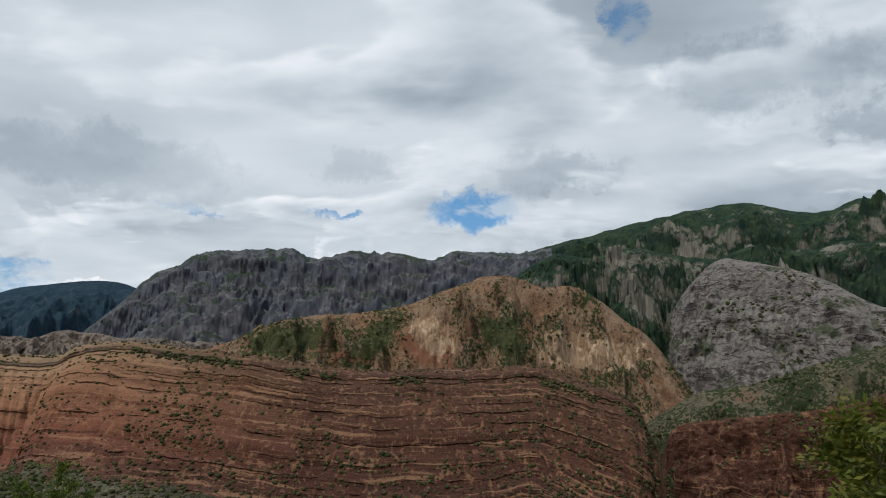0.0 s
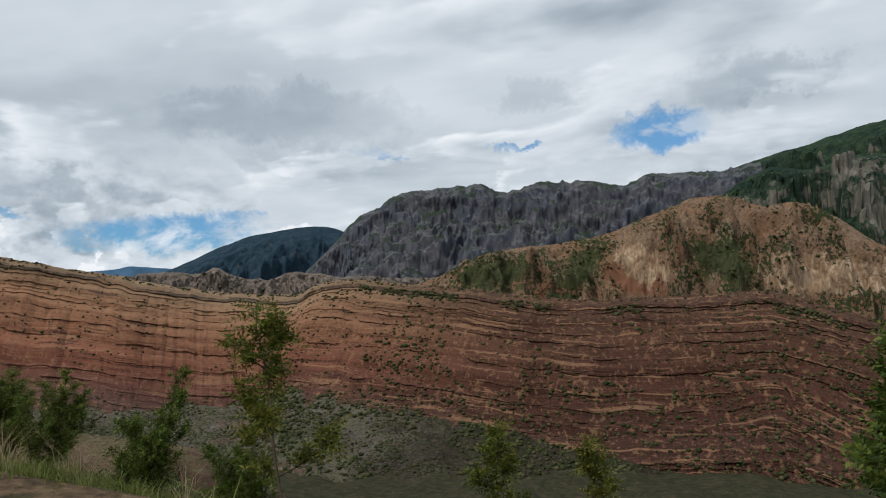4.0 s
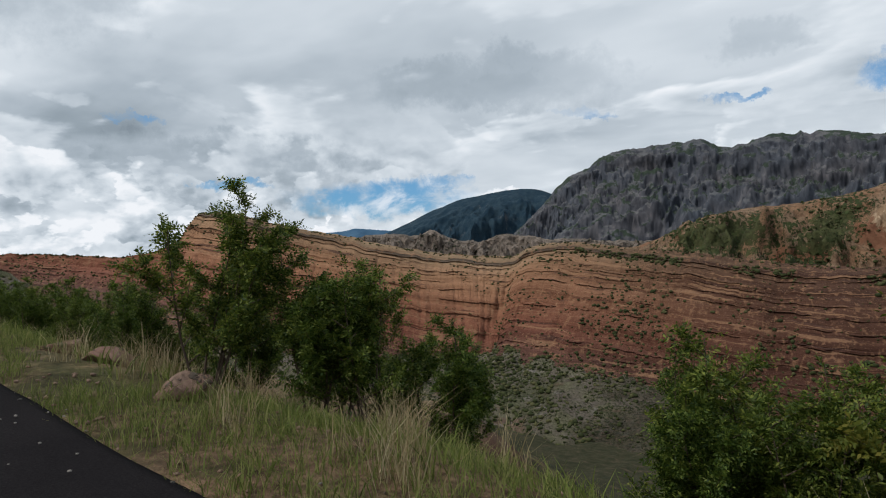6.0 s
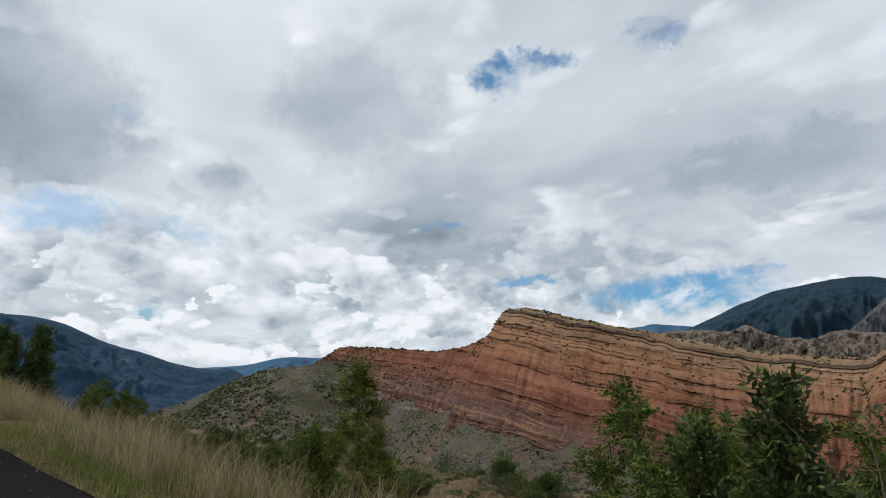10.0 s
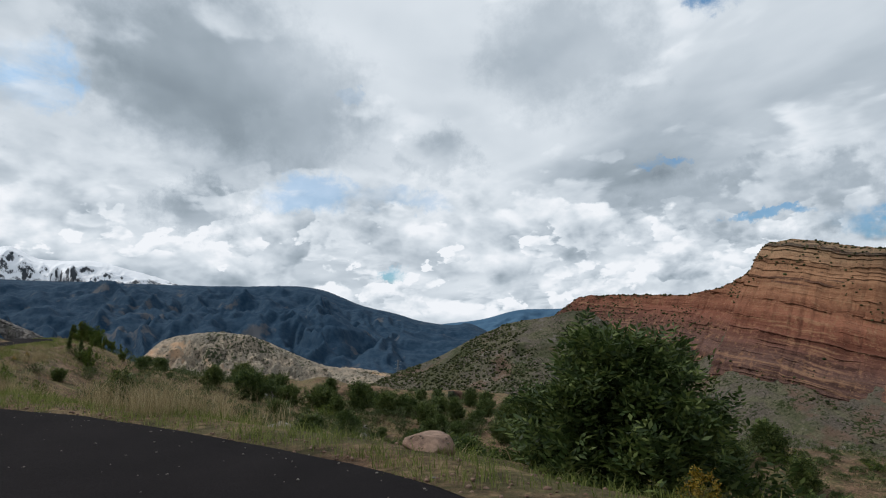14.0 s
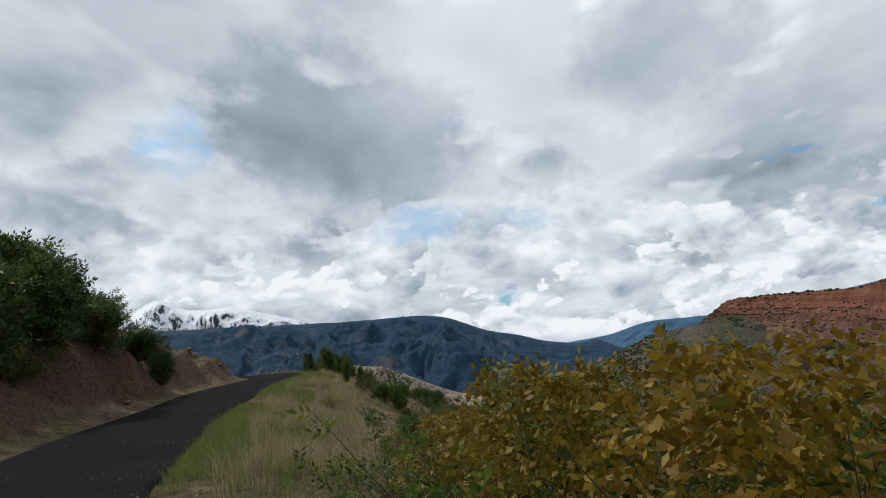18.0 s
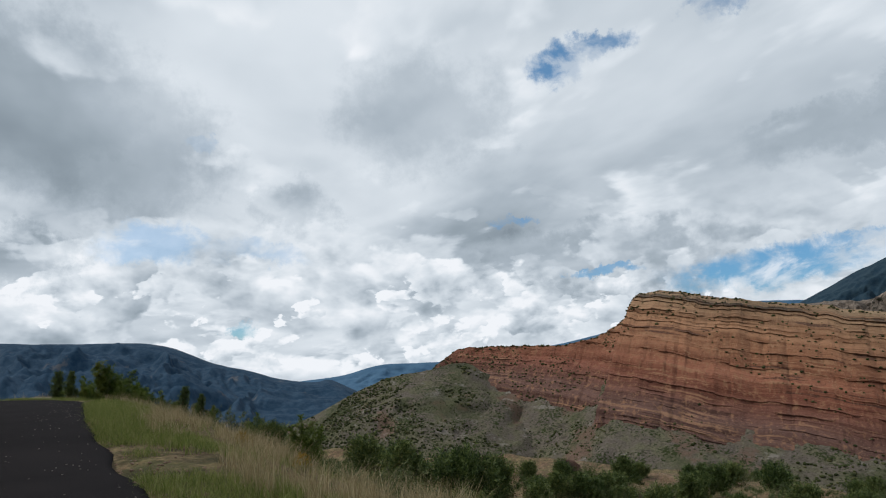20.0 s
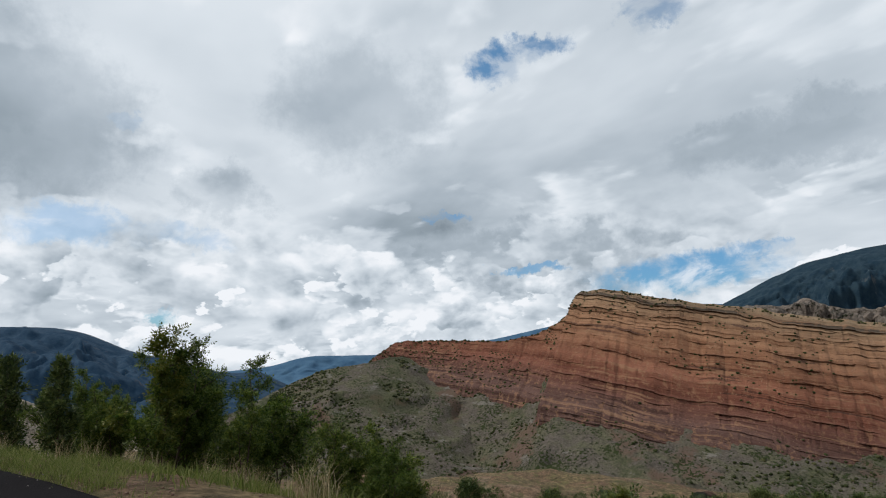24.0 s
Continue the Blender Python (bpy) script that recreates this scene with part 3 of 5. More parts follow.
tang = np.gradient(EYES[:, :2], axis=0)
tang /= np.linalg.norm(tang, axis=1)[:, None]
side = np.stack([tang[:, 1], -tang[:, 0]], 1)
line = np.column_stack([EYES[:, :2] + side * REACH[:, None], EYES[:, 2] - EYE_HEIGHT])
before = [(62, -7, -2.0), (30, -4.2, -1.7)]
after = [(-190.6, -30.1, 1.6), (-194.6, -31.3, 1.6), (-198.4, -32.9, 1.6), (-205, -37.5, 1.55), (-213, -45, 1.4), (-226, -58, 0.8), (-245, -74, -0.6)]
bend = [(-142.2, -19.3, 1.36), (-147.4, -22.2, 1.2)]
EDGE = curve_points(sorted(before + [tuple(v) for v in line[:-2:2]] + bend + after, reverse=True), 460)
ROAD_WIDTH = 4.1
et = np.gradient(EDGE[:, :2], axis=0)
et /= np.linalg.norm(et, axis=1)[:, None]
EDGE_OUT = np.stack([et[:, 1], -et[:, 0]], 1)  # towards the valley


def off_road(x, y):
    """Signed distance from the road's outer edge (plus: valley side), and the road's height there."""
    shape = np.shape(x)
    q = np.stack([np.ravel(x), np.ravel(y)], 1)
    dist, zz = np.empty(len(q)), np.empty(len(q))
    for a in range(0, len(q), 20000):
        d = q[a:a + 20000, None] - EDGE[None, :, :2]
        i = np.argmin((d ** 2).sum(-1), axis=1)
        pick = d[np.arange(len(i)), i]
        sgn = (pick * EDGE_OUT[i]).sum(1)
        r = np.hypot(pick[:, 0], pick[:, 1])
        dist[a:a + 20000] = np.where(np.abs(sgn) > 0.9 * r, sgn, np.sign(sgn) * r)
        zz[a:a + 20000] = EDGE[i, 2]
    return dist.reshape(shape), zz.reshape(shape)


def height(x, y, fine=True):
    """The height of the ground at x, y."""
    x, y = np.asarray(x, float), np.asarray(y, float)
    s, rz = off_road(x, y)
    out = np.maximum(s, 0)
    # steep bank under the first stretch, a scrubby terrace under the second
    steep = -np.interp(out, (0, 1.5, 4, 12, 60, 200, 420, 700, 5000), (0.02, 0.1, 1.2, 5.5, 27, 88, 138, 152, 152))
    terr = -np.interp(out, (0, 1.5, 4, 12, 27, 38, 65, 80, 110, 140, 220, 450, 700, 5000), (0.02, 0.1, 0.9, 4.5, 8.8, 12.6, 12.2, 15.5, 19, 32, 75, 135, 152, 152))
    k = smooth(-80, -135, x)
    z = rz + steep * (1 - k) + terr * k
    # uphill of the road: a ditch, a cut bank and a rising hillside
    up = np.maximum(-s - ROAD_WIDTH, 0)
    z = z + np.interp(up, (0, 0.5, 0.9, 2.9, 6, 14, 40, 300, 5000), (0, -0.1, 0.0, 2.0, 3.3, 5.8, 13.5, 60, 60)) * (0.3 + 0.7 * smooth(-208, -178, x))
    far = smooth(20, 120, out)
    z = z + fbm(x * 0.02, y * 0.02, 0, 5, 3) * (5.0 * far + 0.0)
    if fine:
        rough = smooth(0.1, 3.5, np.abs(s - np.clip(s, -ROAD_WIDTH, 0)))
        cutbank = smooth(1.0, 2.2, up) * (1 - smooth(7, 14, up))
        z = z + cutbank * (fbm(x * 0.45, y * 0.45, 0, 4, 15) * 0.7 + (ridged(x * 0.25, y * 0.25, 0, 3, 16) - 0.6) * 1.3)
        z = z + rough * (fbm(x * 0.28, y * 0.28, 0, 4, 5) * 0.22 + fbm(x * 0.06, y * 0.06, 0, 3, 9) * 0.7 * smooth(3, 20, out + up))
    # under the road the ground keeps below the asphalt
    z = np.where((s < 0.25) & (s > -ROAD_WIDTH - 0.3), rz - 0.12, z)
    return z


def lines_of(lo, hi, stepsize, reach, growth=1.09):
    mid = np.arange(lo, hi + 1e-6, stepsize)
    out, g, low, high = [], stepsize, lo, hi
    left, right = [], []
    while low > -reach or high < reach:
        g *= growth
        low, high = low - g, high + g
        left.append(low), right.append(high)
    return np.concatenate([left[::-1], mid, right])


def build_ground():
    gx = lines_of(-250, 8, 0.85, 4700)
    gy = lines_of(-56, 40, 0.85, 4700)
    X, Y = np.meshgrid(gx, gy, indexing="ij")
    Z = height(X, Y)
    me = mesh_of("ground", np.stack([X, Y, Z], -1).reshape(-1, 3), grid_faces(len(gx), len(gy)), GROUND, True)
    tagged(new("ground", me), "stony slope with dry grass and scrub falling to the valley", "ground", "", "structure")


def build_road():
    n = len(EDGE)
    across = np.array([(0.0, -0.16), (0.0, -0.03), (-0.12, 0.0), (-1.1, 0.02), (-2.05, 0.03), (-3.0, 0.02), (-ROAD_WIDTH + 0.1, 0.0), (-ROAD_WIDTH, -0.03), (-ROAD_WIDTH, -0.16)])
    wob = fbm(np.arange(n) * 0.35, 0, 0, 3, 21) * 0.07
    P = np.empty((n, len(across), 3))
    for j, (o, dz) in enumerate(across):
        ragged = wob if j < 3 else 0
        P[:, j, :2] = EDGE[:, :2] + EDGE_OUT * (o + ragged)[:, None] if j < 3 else EDGE[:, :2] + EDGE_OUT * o
        P[:, j, 2] = EDGE[:, 2] + dz
    me = mesh_of("road", P.reshape(-1, 3), grid_faces(n, len(across))[:, ::-1], ASPHALT, False)
    tagged(new("road", me), "narrow dark asphalt mountain road with ragged edges", "road", "", "structure")


build_ground()
build_road()

# ---- the red ridge across the valley ----
# crest, with the height of the uppermost bed over it
CREST = [(-1320, 335, -70, 170), (-1262, 398, -8, 162), (-1222, 440, 33, 152), (-1205, 453, 39, 150), (-1150, 486, 39, 143), (-1089, 520, 37, 135), (-1030, 555, 36, 128), (-985, 580, 45, 122), (-958, 595, 60, 118), (-941, 606, 76, 115),
         (-931, 612, 100, 112), (-912, 625, 106, 109), (-884, 644, 104, 105), (-814, 692, 85, 86), (-745, 738, 71, 72), (-680, 783, 55, 56), (-600, 838, 43, 44), (-550, 868, 40, 40),
         (-520, 884, 41, 41), (-498, 890, 54, 55), (-445, 893, 60, 61), (-371, 890, 53, 54), (-290, 886, 44, 45), (-195, 882, 32, 33), (-100, 881, 22, 23),
         (-20, 882, 22, 23), (60, 884, 25, 26), (126, 879, 25, 27), (197, 863, 2, 6), (245, 852, -22, -14), (268, 846, -72, -40), (300, 838, -140, -80)]
FOOT = [(-1320, 14), (-1222, 28), (-1150, 25), (-1089, 17), (-1000, -1), (-931, -20), (-850, -46), (-745, -79), (-680, -94), (-600, -98), (-550, -90), (-500, -79), (-440, -82), (-371, -92), (-290, -101), (-195, -118), (-100, -138), (0, -158), (100, -174), (300, -195)]


def ridge_frame(n):
    c = curve_points(CREST, n)
    t = np.gradient(c[:, :2], axis=0)
    t /= np.linalg.norm(t, axis=1)[:, None]
    k = np.ones(61) / 61
    pad = np.pad(t, ((30, 30), (0, 0)), mode="edge")
    t = np.stack([np.convolve(pad[:, 0], k, "valid"), np.convolve(pad[:, 1], k, "valid")], 1)
    t /= np.linalg.norm(t, axis=1)[:, None]
    out = np.stack([t[:, 1], -t[:, 0]], 1)
    foot = np.interp(c[:, 0], [f[0] for f in FOOT], [f[1] for f in FOOT])
    return c, out, foot


def bed_table():
    """How far the face has stepped out at each depth below the top bed, and how far each hard bed juts."""
    s = np.linspace(-300, 60, 7201)
    soft = vnoise(s * 0.10, 3.3, 0, 41) + 0.7 * vnoise(s * 0.27, 1.3, 0, 42)
    slope = np.where(soft > 0.3, 0.7, np.where(soft < -0.4, 1.9, 1.3))
    slope[s > -9] = 2.4
    t = np.cumsum(slope) * (s[1] - s[0])
    jut = np.zeros_like(s)
    r = np.random.default_rng(4)
    z = -17.0
    while z > -290:
        thick, gap = r.uniform(0.5, 2.2), 2.0 + 15.0 * r.uniform(0, 1) ** 1.7
        jut[(s < z) & (s > z - thick)] = 0.3 + 2.6 * r.uniform(0, 1) ** 2
        z -= thick + gap
    for a, b, j in ((-14.5, -10.0, 4.2), (-20.5, -18.5, 2.6), (-31, -29.2, 2.6), (-46, -44.5, 2.2), (-88, -85.5, 2.6)):  # the boldest ledges
        jut[(s > a) & (s < b)] = j
    return s, t * 1.3 / np.mean(slope), jut


def build_ridge():
    nu, nv = 860, 330
    c, out, foot = ridge_frame(nu)
    s_tab, t_tab, j_tab = bed_table()
    v = np.linspace(0, 1, nv)[None]
    top, ref = c[:, 2][:, None], c[:, 3][:, None]
    low = foot[:, None] - 60
    z = top + (low - top) * v
    u = np.linspace(0, 1, nu)[:, None] * 1850
    bed = z - ref + fbm(u * 0.012, z * 0.02, 0, 3, 50) * 3.0
    offset = np.interp(top - ref, s_tab, t_tab) - np.interp(bed, s_tab, t_tab)
    offset -= offset[:, :1]
    come = smooth(-0.4, 0.3, fbm(u * 0.014, bed * 0.09, 0, 4, 66))
    come = come * smooth(-0.6, -0.05, fbm(u * 0.06, bed * 0.3, 0, 3, 67))
    come = np.where(bed > -17, np.maximum(come, 0.75), come)
    offset = offset + np.interp(bed, s_tab, j_tab) * (0.06 + 1.2 * come) * smooth(0, 0.02, v)
    gully = ridged(u * 0.016 + 0.003 * z, z * 0.002, 0, 3, 61)
    fade = smooth(0, 0.12, v)
    runnel = ridged(u * 0.085 + 0.006 * z, z * 0.004, 0, 3, 65)
    push = -(gully - 0.6) * 13 * fade - (runnel - 0.6) * 4.5 * fade + fbm(u * 0.05, z * 0.03, 0, 5, 62) * 1.3 * fade
    # the re-entrant where the beds are offset
    cut = np.exp(-((c[:, 0][:, None] + 492 + (top - z) * 0.5) / 13) ** 2)
    push = push - cut * 9 * fade
    o = offset + push
    X = c[:, 0][:, None] + out[:, 0][:, None] * o
    Y = c[:, 1][:, None] + out[:, 1][:, None] * o
    zz = z + fbm(u * 0.07, 0.5 + 0 * z, 0, 4, 63) * 1.6 * (1 - v) * smooth(0, 0.02, 1 - v)
    front = np.stack([X, Y, zz], -1)
    # gentle back slope
    nb = 16
    w = np.linspace(1, 0, nb)[None, :-1] ** 1.4
    back = np.stack([c[:, 0][:, None] - out[:, 0][:, None] * w * 260, c[:, 1][:, None] - out[:, 1][:, None] * w * 260,
                     zz[:, :1] - (zz[:, :1] + 130) * w ** 1.2 + fbm(u * 0.03, w * 6, 0, 3, 64) * 3 * w], -1)
    P = np.concatenate([back, front], 1)
    B = np.concatenate([np.broadcast_to(bed[:, :1], back.shape[:2]), bed], 1)
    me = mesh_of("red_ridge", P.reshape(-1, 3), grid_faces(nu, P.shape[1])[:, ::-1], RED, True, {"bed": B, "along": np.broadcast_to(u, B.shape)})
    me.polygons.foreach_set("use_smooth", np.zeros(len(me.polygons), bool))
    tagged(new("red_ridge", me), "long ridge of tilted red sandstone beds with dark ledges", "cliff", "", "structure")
    return front


RIDGE_FACE = build_ridge()


def mountain(name, label, crest, front, back, base, mat, nu=260, nv=70, gully=0.25, crag=0.05, power=1.3, wave=120.0, seed=0, flip=1, category="mountain", jag=0.0, profile=None, slip=None, rock=0.0, grain=70.0, apron=1.0):
    """A range along its crest, with spurs and gullies down both sides. front and back: how far its feet reach."""
    c = curve_points(crest, nu)
    t = np.gradient(c[:, :2], axis=0)
    t /= np.linalg.norm(t, axis=1)[:, None]
    out = np.stack([t[:, 1], -t[:, 0]], 1) * flip
    k = np.ones(41) / 41
    pad = np.pad(out, ((20, 20), (0, 0)), mode="edge")
    out = np.stack([np.convolve(pad[:, 0], k, "valid"), np.convolve(pad[:, 1], k, "valid")], 1)
    length = np.concatenate([[0], np.cumsum(np.linalg.norm(np.diff(c[:, :2], axis=0), axis=1))])[:, None]
    v = np.concatenate([-np.linspace(1, 0, nv // 3, endpoint=False), np.linspace(0, 1, nv) ** 1.25])[None]
    reach = np.where(v < 0, back, front)
    rise = np.maximum(c[:, 2] - base, 5)[:, None]
    a = np.abs(v)
    prof = np.interp(a, *profile) if profile else (1 - a) ** power
    bent = length + wave * 0.9 * fbm(length / (wave * 1.7), a * reach / (wave * 1.7), 0, 3, 170 + seed)
    spur = ridged(bent / wave + 0.25 * v, a * reach / (wave * 2.6) * np.sign(v) + 3.1, 0, 5, 100 + seed)
    mask = smooth(0.0, 0.25, a) * (1 - 0.6 * smooth(0.7, 1.0, a))
    bump = fbm(length / (wave * 0.4), a * reach / (wave * 0.4) + 50 * (v < 0), 0, 5, 130 + seed)
    z = base + rise * prof + rise * gully * (spur - 0.62) * 1.8 * mask + rise * crag * bump * (mask + 0.12)
    z = z + jag * (ridged(length / (wave * 0.22), 0.3 + 0 * v, 0, 4, 150 + seed) - 0.6) * np.exp(-a * 6)
    push = (bump * 0.5 + (spur - 0.6)) * mask * wave * 0.35 * np.clip(1.4 * rise / reach, 0.05, 1) * (0.2 if rise.max() / front < 0.5 else 1.0)
    o = v * reach + push * np.sign(v)
    X = c[:, 0][:, None] + out[:, 0][:, None] * o
    Y = c[:, 1][:, None] + out[:, 1][:, None] * o
    if rock:  # broken rock: blocks of two sizes standing out of the slope
        keep = smooth(0.0, 0.06, a) * (1 - 0.7 * smooth(0.5, 1.0, a)) + 0.12
        keep = keep * (1 - 0.8 * smooth(apron, apron + 0.1, a))
        n1 = ridged(X / grain, Y / grain, z / (grain * 0.85), 6, 180 + seed, 0.62) - 0.6
        n2 = fbm(X / (grain * 0.3), Y / (grain * 0.3), z / (grain * 0.45), 3, 190 + seed)
        shove = (n1 * 2.2 + 0.3 * n2 + np.random.default_rng(seed).normal(0, 0.02 if rock > 30 else 0.1, n1.shape)) * rock * keep
        if rock > 30:  # upright buttresses and faint tiers in the cliffs
            flute = ridged(bent / 150 + 0.3 * n2, z / 700, 0, 4, 195 + seed, 0.55) - 0.6
            shove = shove + (flute * 1.5 + 0.25 * fbm(z / 60, length / 500, 0, 3, 196 + seed)) * rock * keep
        X, Y = X + out[:, 0][:, None] * shove * np.where(v < 0, -1, 1), Y + out[:, 1][:, None] * shove * np.where(v < 0, -1, 1)
        z = z + (n1 * 1.2 + 0.25 * n2) * rock * keep
    me = mesh_of(name, np.stack([X, Y, z], -1).reshape(-1, 3), grid_faces(nu, v.size)[:, ::-1 if flip > 0 else 1], mat, True, {**slip(X, Y, z), "bed": z - 30 + 4 * bump, "along": np.broadcast_to(length, z.shape)} if slip else None)
    if 9 < rock < 30:  # crisp facets
        me.polygons.foreach_set("use_smooth", np.zeros(len(me.polygons), bool))
    tagged(new(name, me), label, category, "", "structure")
    return np.stack([X, Y, z], -1)


def build_talus():
    """Grey stony slope running down from the foot of the red beds into the valley."""
    nu, nv = RIDGE_FACE.shape[0], 70
    c, out, foot = ridge_frame(nu)
    z0 = foot + 7
    j = np.argmin(np.abs(RIDGE_FACE[:, :, 2] - z0[:, None]), axis=1)
    start = RIDGE_FACE[np.arange(nu), j] - np.column_stack([out * 14, np.zeros(nu)])
    k = np.ones(31) / 31
    for d in range(2):
        start[:, d] = np.convolve(np.pad(start[:, d], 15, mode="edge"), k, "valid")
    w = (np.linspace(0, 1, nv)[None] ** 1.15) * 340
    u = np.linspace(0, 1, nu)[:, None] * 1900
    drop = np.interp(w, (0, 60, 180, 340), (0, 34, 88, 128))
    room = np.clip((start[:, 2][:, None] + 175) / 128, 0.15, 1.4)
    spur = ridged(u / 75 + 0.002 * w, w / 190, 0, 4, 71)
    z = start[:, 2][:, None] - drop * room + (spur - 0.62) * 13 * smooth(35, 130, w) + fbm(u / 18, w / 18, 0, 4, 72) * 2.2
    X = start[:, 0][:, None] + out[:, 0][:, None] * w
    Y = start[:, 1][:, None] + out[:, 1][:, None] * w
    P = np.stack([X, Y, z], -1)
    me = mesh_of("talus_slope", P.reshape(-1, 3), grid_faces(nu, nv)[:, ::-1], TALUS, True)
    tagged(new("talus_slope", me), "grey stony slope with scattered scrub below the red beds", "slope", "", "structure")
    return P


TALUS_FACE = build_talus()
SHOULDER_FACE = mountain("grey_shoulder", "grey green stony shoulder dotted with scrub",
         [(-1205, -60, -165), (-1202, 20, -128), (-1197, 101, -91), (-1184, 180, -62), (-1172, 227, -37), (-1157, 285, -11), (-1143, 327, -1), (-1130, 366, 5), (-1128, 398, 12), (-1150, 440, 10), (-1200, 480, -10)],
         380, 250, -170, TALUS, 240, 90, 0.09, 0.02, 1.0, 85.0, 1, 1, "slope", 2)
# the hills and ranges behind
def landslip(x, y, z):
    """Where the tan hill has slipped, and where woods cover it."""
    def patch(cx, cz, rx, rz, lean=0.0):
        return np.exp(-(((x - cx + lean * (z - cz)) / rx) ** 2 + ((z - cz) / rz) ** 2))
    slip_ = np.maximum(patch(-20, 95, 48, 55, 0.3), 0.9 * patch(270, 62, 150, 45, -0.3))
    wood = np.maximum(np.maximum(patch(-134, 92, 52, 62, -0.3), patch(-290, 84, 110, 42)), patch(105, 78, 42, 60, 0.4))
    return {"slip": slip_, "wood": wood}


SCAR_FACE = mountain("scarred_hill", "tan hill with green scrub and a pale landslip scar",
         [(-640, 1230, 20), (-473, 1330, 76), (-404, 1345, 108), (-324, 1368, 138), (-235, 1390, 150), (-116, 1395, 166), (-54, 1399, 180), (20, 1400, 210), (82, 1398, 231), (158, 1391, 231), (216, 1383, 205), (275, 1373, 206), (331, 1360, 180), (384, 1346, 130), (425, 1334, 94), (470, 1318, 30), (520, 1300, -60)],
         520, 400, -170, SCAR, 340, 120, 0.3, 0.06, 0.85, 120.0, 2, 1, "hill", 4, None, landslip, 7, 40)
ROCK_FACE = mountain("grey_rock_hill", "bare grey hill of slanting rock slabs",
         [(520, 1672, -60), (567, 1656, 60), (595, 1646, 196), (687, 1609, 307), (767, 1573, 300), (842, 1534, 274), (910, 1495, 237), (994, 1440, 171), (1150, 1350, 120), (1300, 1250, 90)],
         520, 400, -170, GREYROCK, 190, 70, 0.1, 0.03, 0.8, 130.0, 3, 1, "hill", 4, None, None, 11, 60)
mountain("dark_crags", "dark grey range of rock towers, cloud shade put into their colour",
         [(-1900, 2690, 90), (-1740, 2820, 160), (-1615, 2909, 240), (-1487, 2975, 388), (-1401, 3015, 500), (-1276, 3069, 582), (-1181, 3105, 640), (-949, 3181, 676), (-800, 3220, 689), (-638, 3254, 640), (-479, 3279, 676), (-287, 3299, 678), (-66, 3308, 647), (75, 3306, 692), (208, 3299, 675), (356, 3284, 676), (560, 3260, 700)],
         1500, 700, -170, SHADECRAG, 620, 130, 0.11, 0.05, 1.7, 300.0, 4, 1, "mountain", 26, ((0, 0.04, 0.12, 0.18, 0.24, 0.45, 1.0), (1.0, 0.94, 0.7, 0.62, 0.52, 0.32, 0.0)), None, 34, 95, 0.13)
mountain("green_mountain", "high green mountain with pale rock outcrops",
         [(100, 3800, 650), (376, 3781, 752), (692, 3736, 824), (1074, 3645, 912), (1428, 3522, 973), (1663, 3417, 984), (1879, 3303, 904), (2011, 3224, 898), (2139, 3141, 934), (2300, 3050, 900), (2700, 2800, 850)],
         1700, 800, -170, GREENHILL, 360, 130, 0.26, 0.05, 1.25, 330.0, 5, 1, "mountain", 5, None, None, 16, 130)
mountain("green_foothill", "green and grey rocky foothills", [(250, 2700, 380), (349, 2677, 480), (491, 2655, 545), (626, 2626, 520), (759, 2591, 556), (904, 2544, 520), (1059, 2484, 490), (1190, 2424, 520), (1338, 2345, 490), (1463, 2270, 505), (1700, 2130, 480), (2000, 1950, 420)],
         1000, 500, -170, GREENHILL, 300, 100, 0.3, 0.06, 1.1, 190.0, 15, 1, "hill", 8, None, None, 24, 90)
mountain("green_dome", "rounded dark green mountain, haze blue put into its colour", [(-3150, 3050, 170), (-2822, 3289, 297), (-2539, 3509, 474), (-2355, 3633, 556), (-2045, 3813, 614), (-1875, 3898, 584), (-1600, 4000, 430)],
         1500, 600, -170, HAZEDOME, 300, 110, 0.16, 0.03, 1.2, 260.0, 6)
mountain("low_crags", "low brown rocky hills", [(-1900, 1050, 20), (-1600, 1250, 80), (-1400, 1385, 118), (-1274, 1477, 138), (-1196, 1538, 136), (-1163, 1562, 154), (-1116, 1594, 128), (-1035, 1645, 120), (-980, 1676, 140), (-872, 1731, 128), (-650, 1820, 120), (-450, 1900, 130)],
         520, 400, -170, LOWCRAG, 230, 56, 0.22, 0.06, 0.8, 100.0, 7, 1, "hill", 10, None, None, 16, 45)
mountain("blue_mountain", "dark wooded mountain across the wide valley, haze blue put into its colour",
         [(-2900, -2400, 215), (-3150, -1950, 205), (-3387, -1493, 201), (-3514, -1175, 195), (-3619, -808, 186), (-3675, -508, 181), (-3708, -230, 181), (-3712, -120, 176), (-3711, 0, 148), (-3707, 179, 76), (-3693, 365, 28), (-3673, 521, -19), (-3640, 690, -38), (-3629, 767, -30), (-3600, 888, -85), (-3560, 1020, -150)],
         1900, 500, -170, HAZEWOOD, 360, 130, 0.26, 0.05, 0.95, 300.0, 8, 1, "mountain", 3, None, None, 5, 150)
mountain("snow_range", "snow-covered high peaks", [(-3500, -2900, 400), (-3740, -2520, 395), (-3851, -2342, 398), (-3910, -2250, 432), (-4000, -2100, 390), (-4075, -1955, 362), (-4140, -1815, 438), (-4210, -1650, 366), (-4300, -1410, 366), (-4366, -1190, 312), (-4425, -979, 243), (-4450, -800, 160)],
         1100, 300, -100, SNOW, 420, 110, 0.2, 0.03, 1.1, 170.0, 9, 1, "mountain", 4, None, None, 3, 120)
